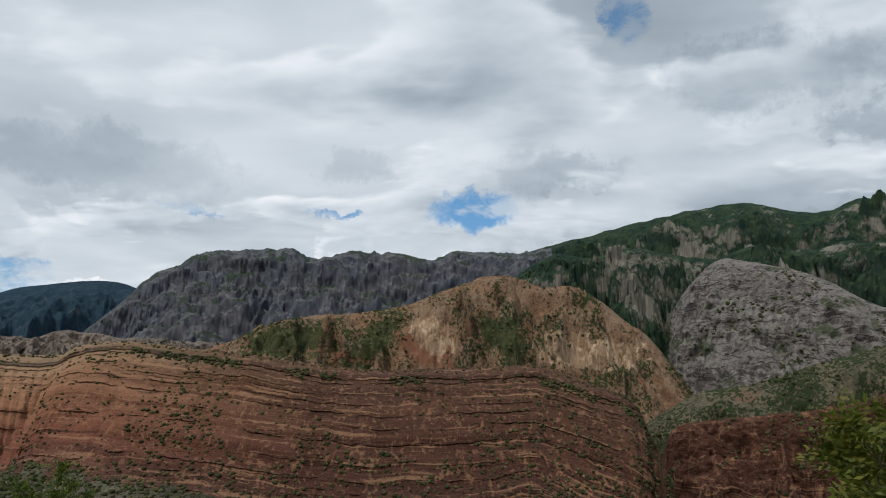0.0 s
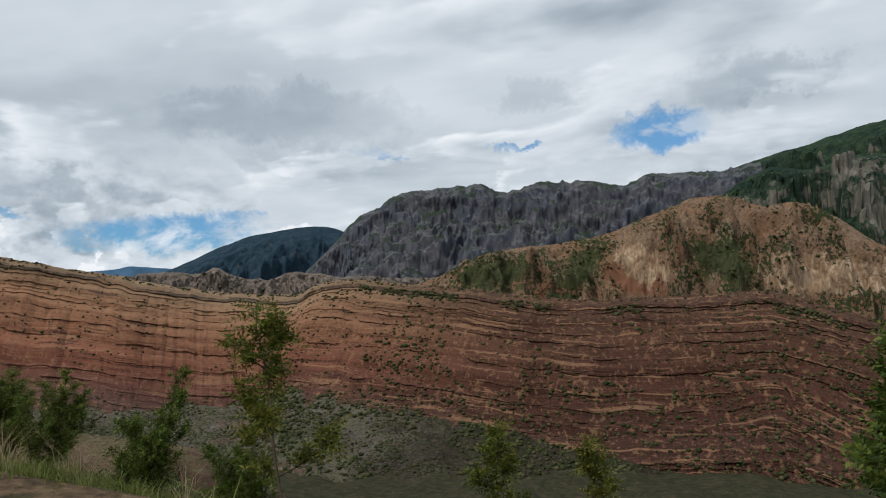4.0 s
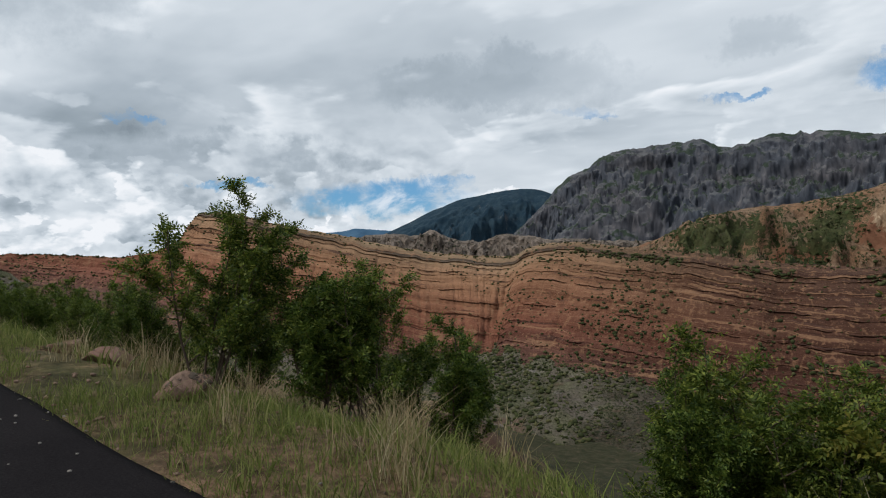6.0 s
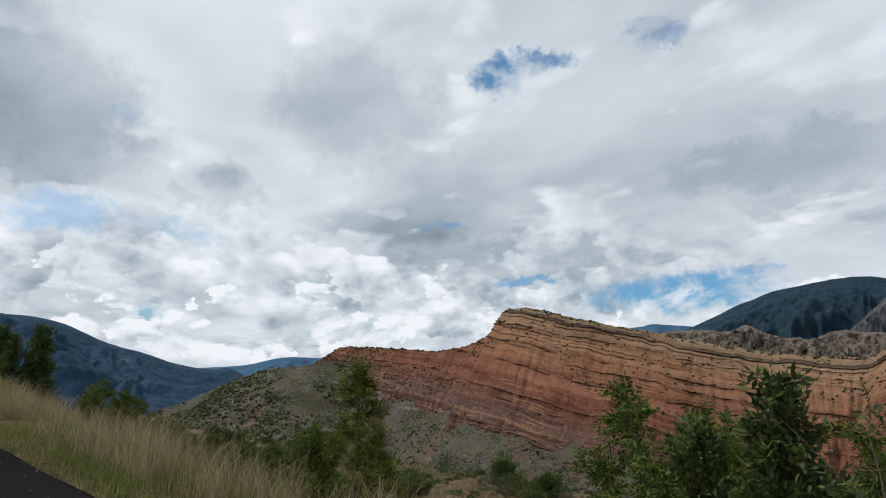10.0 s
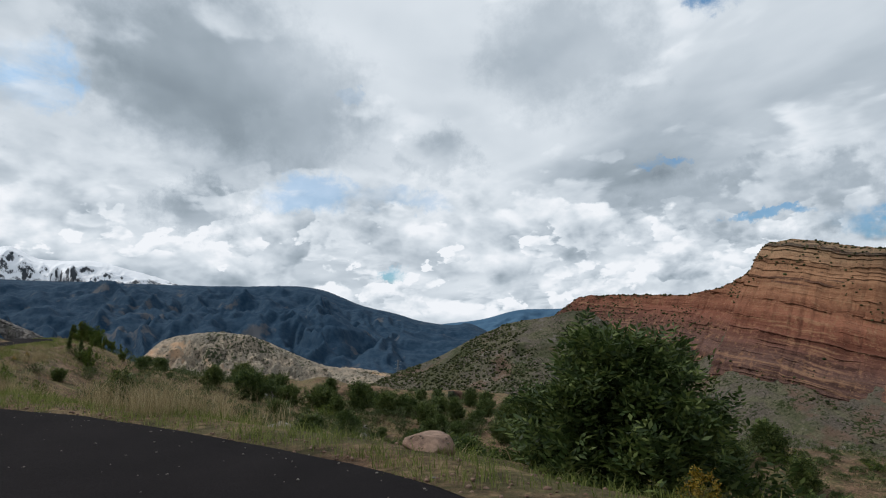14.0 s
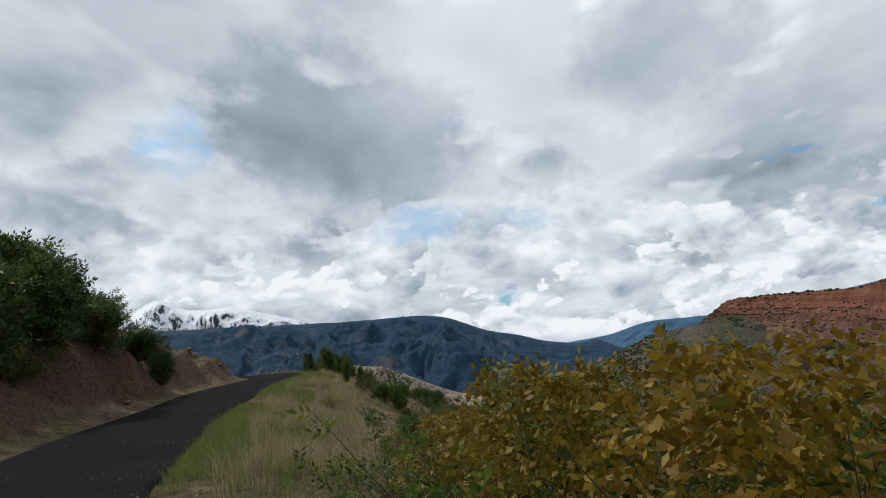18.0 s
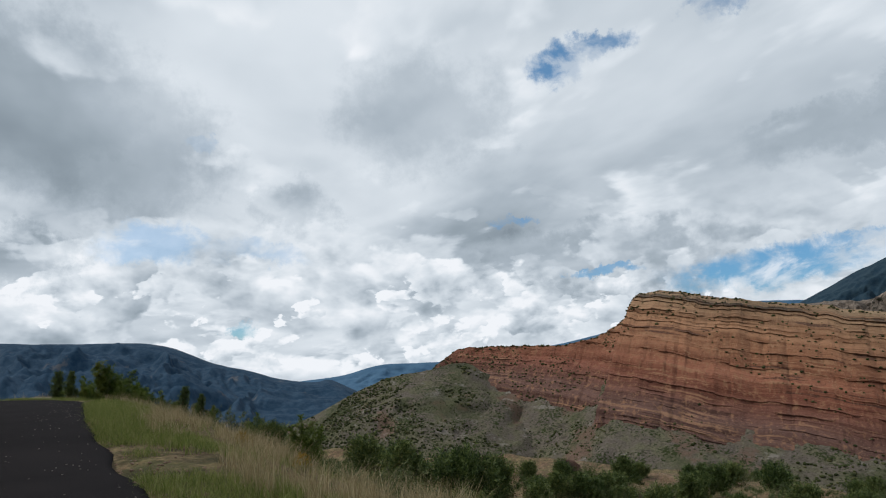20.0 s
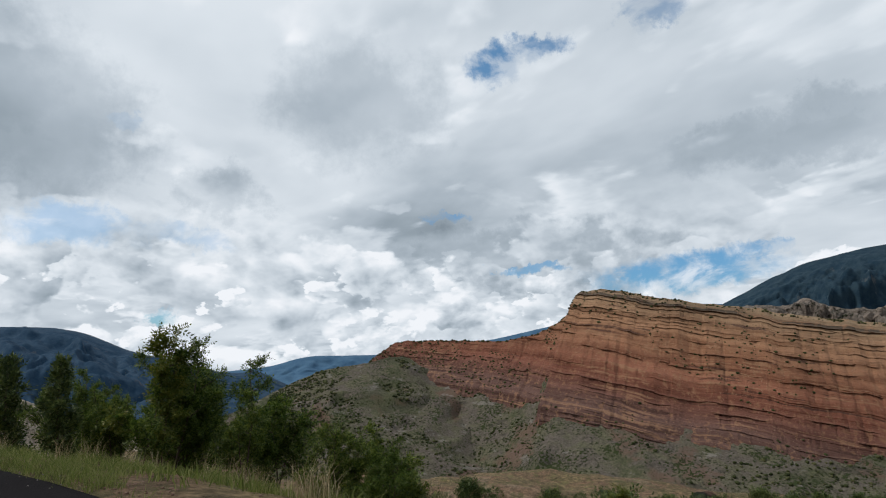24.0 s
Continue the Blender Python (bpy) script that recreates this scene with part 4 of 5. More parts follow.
mountain("far_blue_range", "far mountain range, pale haze blue put into its colour", [(-4560, 500, -80), (-4546, 767, -42), (-4470, 1040, -12), (-4408, 1290, 50), (-4321, 1560, 55), (-4200, 1900, 70), (-3900, 2400, 150), (-3500, 2900, 280), (-3189, 3264, 336), (-3083, 3362, 361), (-2924, 3498, 349), (-2700, 3700, 320)],
         500, 200, -170, HAZERANGE, 220, 40, 0.1, 0.03, 1.0, 200.0, 10)
mountain("pale_hill", "pale eroded hill with orange cuts", [(-1740, -560, -150), (-1751, -447, -91), (-1766, -389, -44), (-1782, -315, -29), (-1793, -250, -27), (-1803, -170, -44), (-1809, -86, -84), (-1811, -1, -117), (-1809, 85, -126), (-1804, 158, -142), (-1790, 260, -165)],
         380, 300, -175, PALEHILL, 240, 80, 0.26, 0.06, 0.9, 60.0, 11, 1, "hill", 3, None, None, 6, 30)
mountain("grey_spur", "grey rocky spur below the dark mountain", [(-2080, -1350, 120), (-2130, -1180, 85), (-2175, -1052, 46), (-2220, -959, 17), (-2269, -843, -48), (-2300, -760, -110), (-2330, -650, -165)],
         420, 300, -170, GREYROCK, 160, 70, 0.2, 0.05, 0.9, 90.0, 12, 1, "hill", 4, None, None, 12, 50)
RIGHT_FACE = mountain("scrub_hill", "green scrub hill above the gorge", [(300, 1010, -60), (380, 985, -12), (450, 955, 2), (520, 920, 28), (590, 880, 50), (670, 820, 78), (800, 720, 120), (1000, 600, 160)],
         330, 300, -190, SCRUBHILL, 220, 80, 0.14, 0.04, 0.8, 90.0, 13, 1, "hill", 3)
# the painted shade of the red strata is near full on this cliff
GORGE_FACE = mountain("gorge_cliff", "dark brown cliff band over the gorge, shade put into its colour", [(236, 735, -120), (250, 732, -50), (300, 712, -36), (350, 690, -28), (400, 662, -20), (450, 628, 0), (520, 580, 24), (640, 500, 60)],
         120, 90, -200, RED, 300, 110, 0.1, 0.05, 0.7, 60.0, 14, 1, "cliff", 4, None, landslip, 8, 28)

# ---- plants ----
def tube(path, radii, sides=6):
    """A tapered round stem along a path."""
    path, n = np.asarray(path, float), len(path)
    t = np.gradient(path, axis=0)
    t /= np.linalg.norm(t, axis=1)[:, None] + 1e-9
    a = np.cross(t, (0.31, 0.77, 0.22))
    a /= np.linalg.norm(a, axis=1)[:, None] + 1e-9
    b = np.cross(t, a)
    ang = np.linspace(0, 2 * np.pi, sides, endpoint=False)
    ring = a[:, None] * np.cos(ang)[None, :, None] + b[:, None] * np.sin(ang)[None, :, None]
    v = (path[:, None] + ring * np.asarray(radii)[:, None, None]).reshape(-1, 3)
    i = np.arange(n - 1)[:, None] * sides + np.arange(sides)[None]
    j = np.arange(n - 1)[:, None] * sides + (np.arange(sides)[None] + 1) % sides
    return v, np.stack([i, j, j + sides, i + sides], -1).reshape(-1, 4)


def joined(pieces):
    vs, fs, n = [], [], 0
    for v, f in pieces:
        vs.append(v), fs.append(f + n)
        n += len(v)
    return np.concatenate(vs), np.concatenate(fs)


def unit(v):
    return v / (np.linalg.norm(v, axis=-1, keepdims=True) + 1e-9)


def sprays(rng, base, dirs, length, pairs, leaf_len, leaf_w, spread=0.9, droop=0.25):
    """Feathered sprays: pairs of lozenge leaflets along a bending stalk, for every base and direction."""
    n = len(base)
    side = unit(np.cross(dirs, unit(rng.normal(size=(n, 3)) + (0, 0, 1.2))))
    up = np.cross(side, dirs)
    out = []
    ln = length * rng.uniform(0.65, 1.25, (n, 1))
    for k in range(pairs + 1):
        f = (k + 0.6) / (pairs + 0.6)
        at = base + dirs * ln * f - np.array((0, 0, 1.0)) * ln * droop * f * f
        for sgn in ((1, -1) if k < pairs else (0,)):
            axis = unit(dirs * (0.55 if sgn else 1.0) + side * sgn * spread + up * rng.uniform(-0.35, 0.35, (n, 1)) - np.array((0, 0, droop)))
            wide = unit(np.cross(axis, up + 0.4 * rng.normal(size=(n, 3))))
            size = leaf_len * rng.uniform(0.7, 1.25, (n, 1)) * (1.05 - 0.35 * abs(f - 0.5))
            half = wide * leaf_w * 0.5 * size / leaf_len
            mid = at + axis * size * 0.45 + up * size * 0.06
            out.append(np.stack([at, mid + half, at + axis * size, mid - half], 1))
    v = np.concatenate(out).reshape(-1, 3)
    return v, np.arange(len(v)).reshape(-1, 4)


def branch_path(rng, start, direction, length, n=6, bend=0.25, lift=0.15):
    p, d, out = np.array(start, float), unit(np.array(direction, float)), []
    for i in range(n):
        out.append(p.copy())
        d = unit(d + rng.normal(size=3) * bend * 0.4 + np.array((0, 0, lift * 0.4)))
        p = p + d * length / (n - 1)
    return np.array(out)


def along(rng, path, lo, n):
    """n random points on a path past the share lo, with the path's direction there."""
    f = rng.uniform(lo, 1, n) * (len(path) - 1)
    i = np.minimum(f.astype(int), len(path) - 2)
    w = (f - i)[:, None]
    return path[i] * (1 - w) + path[i + 1] * w, unit(path[i + 1] - path[i])


def ash_meshes(seed, h=3.0, stems=3, leaves=420, spread=0.42, wide=1.0, leaf_size=0.09, mat=None):
    """Many-stemmed young tree, h metres high, with feathered leaves."""
    rng = np.random.default_rng(seed)
    wood, base, dirs = [], [], []
    for s in range(stems):
        a = rng.uniform(0, 6.28)
        lean = rng.uniform(0.08, spread)
        top = h * (1.0 if s == 0 else rng.uniform(0.6, 0.92))
        main = branch_path(rng, (0.1 * math.cos(a), 0.1 * math.sin(a), -0.25), (math.cos(a) * lean, math.sin(a) * lean, 1), top + 0.25, 9, 0.16, 0.2)
        wood.append(tube(main, np.linspace(0.016 * h / 2, 0.005, len(main))))
        limbs = 9
        for k in range(limbs):
            f = 0.22 + 0.72 * (k + rng.uniform(0, 0.8)) / limbs
            p, d = along(rng, main, 0, 1)
            i = min(int(f * (len(main) - 1)), len(main) - 2)
            p = main[i] + (main[i + 1] - main[i]) * (f * (len(main) - 1) - i)
            b = rng.uniform(0, 6.28)
            reach = wide * h * 0.34 * (1.15 - f) * rng.uniform(0.7, 1.3) + 0.18
            twig = branch_path(rng, p, (math.cos(b), math.sin(b), 0.55), reach, 5, 0.3, 0.3)
            wood.append(tube(twig, np.linspace(0.011, 0.003, len(twig)), 4))
            n = max(3, int(leaves / (stems * limbs) * (0.6 + reach)))
            q, dd = along(rng, twig, 0.2, n)
            base.append(q), dirs.append(unit(dd * 0.7 + rng.normal(size=(n, 3)) * 0.6 + (0, 0, 0.15)))
        n = int(leaves / stems * 0.22)
        q, dd = along(rng, main, 0.55, n)
        base.append(q), dirs.append(unit(dd * 0.5 + rng.normal(size=(n, 3)) * 0.7))
    wv, wf = joined(wood)
    lv, lf = sprays(rng, np.concatenate(base), np.concatenate(dirs), leaf_size * 3.6, 5, leaf_size, leaf_size * 0.42)
    return mesh_of("trunk", wv, wf, BARK, True), mesh_of("crown", lv, lf, mat or LEAF)


def juniper_meshes(seed, h=3.0, width=2.2, count=900, tuft=0.16, low=0.05):
    """Dense dark juniper: short scaly sprays on upswept limbs, an uneven cone."""
    rng = np.random.default_rng(seed)
    wood, base, dirs = [], [], []
    main = branch_path(rng, (0, 0, -0.3), (rng.normal() * 0.06, rng.normal() * 0.06, 1), h * 0.95 + 0.3, 8, 0.1, 0.3)
    wood.append(tube(main, np.linspace(0.035 * h / 2, 0.008, len(main))))
    limbs = 34
    for k in range(limbs):
        f = low + (0.94 - low) * (k + rng.uniform(0, 1)) / limbs
        i = min(int(f * 7), 6)
        p = main[i] + (main[i + 1] - main[i]) * (f * 7 - i)
        b = k * 2.4 + rng.uniform(-0.5, 0.5)
        reach = width * 0.5 * ((1 - f) ** 0.6 * 0.95 + 0.05) * rng.uniform(0.65, 1.25)
        twig = branch_path(rng, p, (math.cos(b), math.sin(b), 0.35), reach, 5, 0.22, 0.5)
        wood.append(tube(twig, np.linspace(0.016, 0.004, len(twig)), 4))
        n = max(4, int(count / limbs * (0.35 + reach / (width * 0.4))))
        q, dd = along(rng, twig, 0.15, n)
        q = q + rng.normal(size=(n, 3)) * (0.05 * width)
        base.append(q), dirs.append(unit(dd * 0.8 + rng.normal(size=(n, 3)) * 0.5 + (0, 0, 0.35)))
    wv, wf = joined(wood)
    lv, lf = sprays(rng, np.concatenate(base), np.concatenate(dirs), tuft * 1.6, 3, tuft * 0.85, tuft * 0.3, 0.7, 0.05)
    return mesh_of("trunk", wv, wf, BARK, True), mesh_of("crown", lv, lf, NEEDLE)


def bush_meshes(seed, h=1.6, width=2.4, stems=46, count=1500, leaf_size=0.035, mat=None, thin=0.3):
    """Arching many-stemmed bush with small leaves all along its rods."""
    rng = np.random.default_rng(seed)
    wood, base, dirs = [], [], []
    for s in range(stems):
        a, lean = rng.uniform(0, 6.28), abs(rng.normal()) * 0.55 + 0.08
        r = rng.uniform(0, 0.22) * width
        ln = h * rng.uniform(0.55, 1.12) * (1 + 0.25 * lean)
        rod = branch_path(rng, (r * math.cos(a), r * math.sin(a), -0.12), (math.cos(a) * lean * width / h * 0.8, math.sin(a) * lean * width / h * 0.8, 1), ln, 7, 0.32, -0.12)
        wood.append(tube(rod, np.linspace(0.011, 0.002, len(rod)), 4))
        for _ in range(3):
            p, d = along(rng, rod, 0.3, 1)
            twig = branch_path(rng, p[0], d[0] + rng.normal(size=3) * 0.7, ln * rng.uniform(0.16, 0.34), 4, 0.3, 0.1)
            wood.append(tube(twig, np.linspace(0.005, 0.0015, 4), 3))
            n = max(2, int(count / stems / 5))
            q, dd = along(rng, twig, 0.1, n)
            base.append(q), dirs.append(unit(dd * 0.6 + rng.normal(size=(n, 3)) * 0.6))
        n = max(3, int(count / stems * 0.4))
        q, dd = along(rng, rod, thin, n)
        base.append(q), dirs.append(unit(dd * 0.6 + rng.normal(size=(n, 3)) * 0.6))
    wv, wf = joined(wood)
    lv, lf = sprays(rng, np.concatenate(base), np.concatenate(dirs), leaf_size * 2.2, 2, leaf_size * 1.3, leaf_size * 0.5, 0.8, 0.05)
    return mesh_of("woody_base", wv, wf, BARK, True), mesh_of("foliage", lv, lf, mat or THORN)


def plant(name, meshes, label, category, group, names, extra=None):
    ob = thing(name, label, category, group)
    for part_name, me in zip(names, meshes):
        part(part_name, me, ob)
    if extra:
        part(extra[0], extra[1], ob, extra[2])
    return ob


USED = {}


def set_plant(kind, x, y, scale=1.0, turn=0.0, squash=1.0, sink=0.0):
    """Stand the next plant of a kind on the ground at x, y."""
    proto = KINDS[kind]
    m = Matrix.LocRotScale((x, y, float(height(x, y)) - sink), Euler((0, 0, turn)), (scale, scale, scale * squash))
    if kind not in USED:
        USED[kind] = proto
        proto.matrix_basis = m
        return proto
    ob = copy_thing(proto, Matrix())
    ob.matrix_basis = m
    return ob


ASH = "bushy young ash tree with fresh green feathered leaves below the road"
JUN = "dark green juniper growing in dry stony grass"
KINDS = {
    "ash_a": plant("ash_tree", ash_meshes(11, 3.0, 5, 1250, 0.42, 1.0, 0.068), ASH, "tree", "young trees along the verge", ("trunk", "crown")),
    "ash_b": plant("ash_tree", ash_meshes(12, 3.0, 4, 1000, 0.3, 0.9, 0.068), ASH, "tree", "young trees along the verge", ("trunk", "crown")),
    "ash_c": plant("ash_tree", ash_meshes(13, 3.0, 6, 1350, 0.55, 1.1, 0.068), ASH, "tree", "young trees along the verge", ("trunk", "crown")),
    "sapling": plant("sapling", ash_meshes(14, 3.0, 1, 260, 0.15, 0.75, 0.085, LEAF_YOUNG), "thin sapling with sparse yellow-green leaves", "tree", "young trees along the verge", ("trunk", "crown")),
    "spire": plant("young_conifer", juniper_meshes(21, 3.0, 1.25, 760, 0.15), "slim young dark conifer beside the road", "tree", "conifers by the road", ("trunk", "crown")),
    "jun_near": plant("juniper", juniper_meshes(22, 3.0, 3.3, 4600, 0.16, 0.02), "large dense dark green juniper beside the road", "tree", "", ("trunk", "crown")),
    "jun_a": plant("juniper", juniper_meshes(23, 2.4, 3.9, 900, 0.26, 0.0), JUN, "tree", "junipers on the terrace", ("trunk", "crown")),
    "jun_b": plant("juniper", juniper_meshes(24, 2.1, 4.4, 980, 0.27, 0.0), JUN, "tree", "junipers on the terrace", ("trunk", "crown")),
    "jun_c": plant("juniper", juniper_meshes(25, 2.8, 3.3, 820, 0.25, 0.0), JUN, "tree", "junipers on the terrace", ("trunk", "crown")),
    "thorn": plant("thorn_bush", bush_meshes(31, 2.0, 3.4, 60, 2600, 0.045), "wide grey-green thorn bush with long arching rods", "bush", "", ("woody_base", "foliage")),
    "scrub_a": plant("scrub_bush", bush_meshes(32, 1.3, 2.0, 30, 700, 0.07, THORN, 0.1), "low green scrub bush on the stony slope", "bush", "scrub bushes on the slope", ("woody_base", "foliage")),
    "scrub_b": plant("scrub_bush", bush_meshes(33, 1.0, 1.9, 26, 620, 0.07, LEAF, 0.1), "low green scrub bush on the stony slope", "bush", "scrub bushes on the slope", ("woody_base", "foliage")),
}
rng_b = np.random.default_rng(5)


def bloom_mesh(seed, h, width, n):
    r = np.random.default_rng(seed)
    a, rad, zz = r.uniform(0, 6.28, n), np.sqrt(r.uniform(0, 1, n)), r.uniform(0.35, 1.05, n)
    p = np.stack([np.cos(a) * rad * width * 0.5 * np.sqrt(np.clip(1.15 - zz, 0.05, 1)), np.sin(a) * rad * width * 0.5 * np.sqrt(np.clip(1.15 - zz, 0.05, 1)), zz * h], 1)
    v, f = sprays(r, p, unit(r.normal(size=(n, 3)) + (0, 0, 0.8)), 0.13, 2, 0.06, 0.035)
    return mesh_of("blossom", v, f, BLOOM)


KINDS["broom"] = plant("broom_bush", bush_meshes(34, 1.9, 2.4, 46, 1700, 0.05, LEAF), "broom bush covered in yellow-orange flowers at the road edge", "bush", "", ("woody_base", "foliage"), ("blossom", bloom_mesh(35, 1.9, 2.5, 900), "yellow-orange flowers"))
KINDS["tuft_bloom"] = plant("flowering_shrub", bush_meshes(36, 0.7, 0.9, 24, 420, 0.03, LEAF_YOUNG), "small shrub with yellow flowers on the verge", "bush", "small flowering shrubs", ("woody_base", "foliage"), ("blossom", bloom_mesh(37, 0.7, 0.9, 110), "small yellow flowers"))

# young trees under the first stretch: x, y, height
for i, (x, y, top) in enumerate((
        (-57.4, 14.2, 3.1), (-56.3, 15.0, 2.7), (-55.7, 15.4, 2.3), (-55.2, 16.2, 1.5), (-52.0, 15.4, 1.4), (-50.9, 15.6, 1.3), (-51.8, 16.2, 1.5),
        (-56.4, 16.8, 1.2), (-48.5, 15.0, 1.1), (-50.0, 15.8, 1.3), (-29.9, 14.3, 2.7), (-28.2, 14.3, 2.5), (-29.6, 15.6, 1.6), (-27.0, 15.0, 1.9), (-38.9, 14.6, -0.2), (-42.9, 15.0, 0.6),
        (-66.3, 17.2, 2.0), (-70.9, 17.2, 1.9), (-63.8, 17.3, 1.5), (-68.4, 17.0, 1.8), (-74.7, 17.9, 1.9), (-72.2, 18.1, 1.8), (-65.8, 17.0, 1.9), (-63.3, 16.5, 2.1), (-64.4, 17.2, 1.5), (-63.2, 17.7, 1.3), (-59.2, 16.2, 2.1),
        (-64.9, 16.2, 1.7), (-66.6, 16.1, 1.9), (-67.7, 17.8, 1.9), (-69.4, 16.1, 1.7), (-70.3, 18.3, 1.7), (-75.6, 16.9, 1.8), (-62.6, 15.9, 1.6), (-46.6, 14.6, 0.9), (-57.2, 16.4, 1.9), (-44.0, 15.2, 0.8), (-41.4, 15.8, 0.6),
        (-72.8, 15.2, 2.9), (-73.0, 17.9, 2.1), (-74.9, 17.6, 1.9), (-71.2, 17.9, 1.6), (-69.9, 16.8, 1.5), (-67.4, 16.6, 2.0), (-72.1, 16.2, 2.0), (-71.0, 16.4, 1.8), (-78.0, 16.6, 2.0),
        (-85.8, 15.9, 3.1), (-84.8, 16.7, 3.0), (-86.4, 15.6, 2.7), (-84.6, 15.3, 2.5), (-83.5, 17.4, 2.3), (-87.6, 16.4, 1.9), (-93.3, 13.8, 2.2), (-95.5, 13.4, 1.6), (-104.4, 10.5, 2.4), (-103.4, 11.2, 2.2), (-105.8, 10.6, 2.3), (-100.5, 12.3, 1.0), (-102.2, 13.2, 0.9), (-98.6, 13.2, 0.6), (-96.8, 14.6, 0.2), (-105.5, 13.0, 1.2),
        (-7.6, 12.2, -1.4), (-200.0, -28.3, 3.2), (-203.5, -29.3, 2.8), (-201.6, -29.6, 3.0), (-198.2, -27.0, 1.6), (-186.4, -24.6, 0.8), (-178.4, -21.6, 1.1), (-190.8, -22.4, 0.7), (-201.0, -30.2, 3.6), (-204.6, -31.0, 2.5), (-199.2, -29.0, 2.6), (-197.6, -27.8, 2.1), (-196.4, -27.4, 1.8), (-198.6, -26.2, 1.9), (-202.6, -30.9, 2.6), (-205.6, -32.0, 2.9))):
    tall = top - float(height(x, y))
    set_plant(("ash_a", "ash_b", "ash_c")[i % 3], x, y, max(0.35, tall / 3.0), i * 1.7, 1.0)
for i, (x, y, top) in enumerate(((4.9, 8.9, -0.1), (5.6, 9.4, -0.4), (-37.7, 13.9, 1.6), (-35.6, 15.7, 0.0), (-34.7, 15.8, -0.3), (-47.1, 15.8, 1.6), (-45.5, 15.7, 1.2), (-45.0, 15.9, 0.4), (-88.1, 12.6, 3.2), (-89.2, 13.6, 2.4), (-50.6, 14.9, 1.9), (-194.6, -24.0, 1.0), (-192.2, -24.8, 1.2), (-200.8, -30.7, 3.8))):
    set_plant("sapling", x, y, max(0.4, (top - float(height(x, y))) / 3.0), i * 2.1)
# conifers
for i, (x, y, top) in enumerate(((-108.0, 7.4, 4.1), (-107.1, 8.0, 3.8), (-107.7, 9.0, 4.2), (-109.2, 8.8, 3.7), (-77.8, 18.2, 1.8), (-76.6, 17.4, 1.5), (-76.0, 17.8, 1.4), (-83.7, 14.0, 3.2), (-84.9, 14.3, 2.8), (-82.9, 14.9, 2.6), (-110.5, 8.3, 2.7), (-202.5, -32.0, 3.3), (-206.6, -33.1, 3.4))):
    set_plant("spire", x, y, max(0.4, (top - float(height(x, y))) / 3.0), i * 1.3)
set_plant("jun_near", -120.6, 5.3, 1.22, 0.4, 0.74)
set_plant("jun_near", -122.2, 4.6, 0.7, 2.0, 0.8)
set_plant("thorn", -80.6, 15.0, 1.25, 0.0)
set_plant("thorn", -79.0, 15.6, 1.05, 1.0)
set_plant("thorn", -64.0, 18.4, 0.75, 2.0)
for i, (x, y, s) in enumerate(((-141.6, -17.8, 0.67), (-142.6, -18.2, 0.66), (-141.4, -17.0, 0.62), (-143.6, -18.0, 0.66), (-143.2, -17.2, 0.6), (-145.0, -18.6, 0.62), (-145.2, -17.6, 0.6), (-146.6, -18.4, 0.58))):
    set_plant("broom", x, y, s, i * 2.0)
for i, (x, y, s) in enumerate(((-73.2, 14.0, 0.45), (-116.6, 3.9, 0.5), (-172.0, -24.6, 0.6), (-168.0, -23.9, 0.5), (-101.0, 8.3, 0.6))):
    set_plant("tuft_bloom", x, y, s, i * 1.1)
for i, (x, y, top) in enumerate(((-131.4, -10.3, 2.7), (-132.3, -11.9, 2.6), (-130.9, -9.0, 2.5), (-133.0, -11.2, 2.6), (-131.8, -8.6, 2.3), (-133.9, -12.0, 2.6), (-134.6, -11.7, 2.6), (-133.5, -10.6, 2.5), (-134.6, -10.4, 2.4), (-133.7, -9.7, 2.3), (-132.3, -10.7, 2.5), (-140.0, -14.8, 2.2), (-141.1, -14.5, 1.9), (-140.7, -13.9, 1.8), (-141.7, -13.5, 1.6), (-138.5, -14.7, 2.2), (-138.8, -14.3, 2.1), (-144.4, -16.2, 2.6), (-145.1, -17.3, 2.7), (-144.7, -13.0, 1.2))):
    set_plant(("ash_c", "ash_a")[i % 2], x, y, max(0.3, (top - float(height(x, y))) / 3.0), i * 1.7, 0.9)
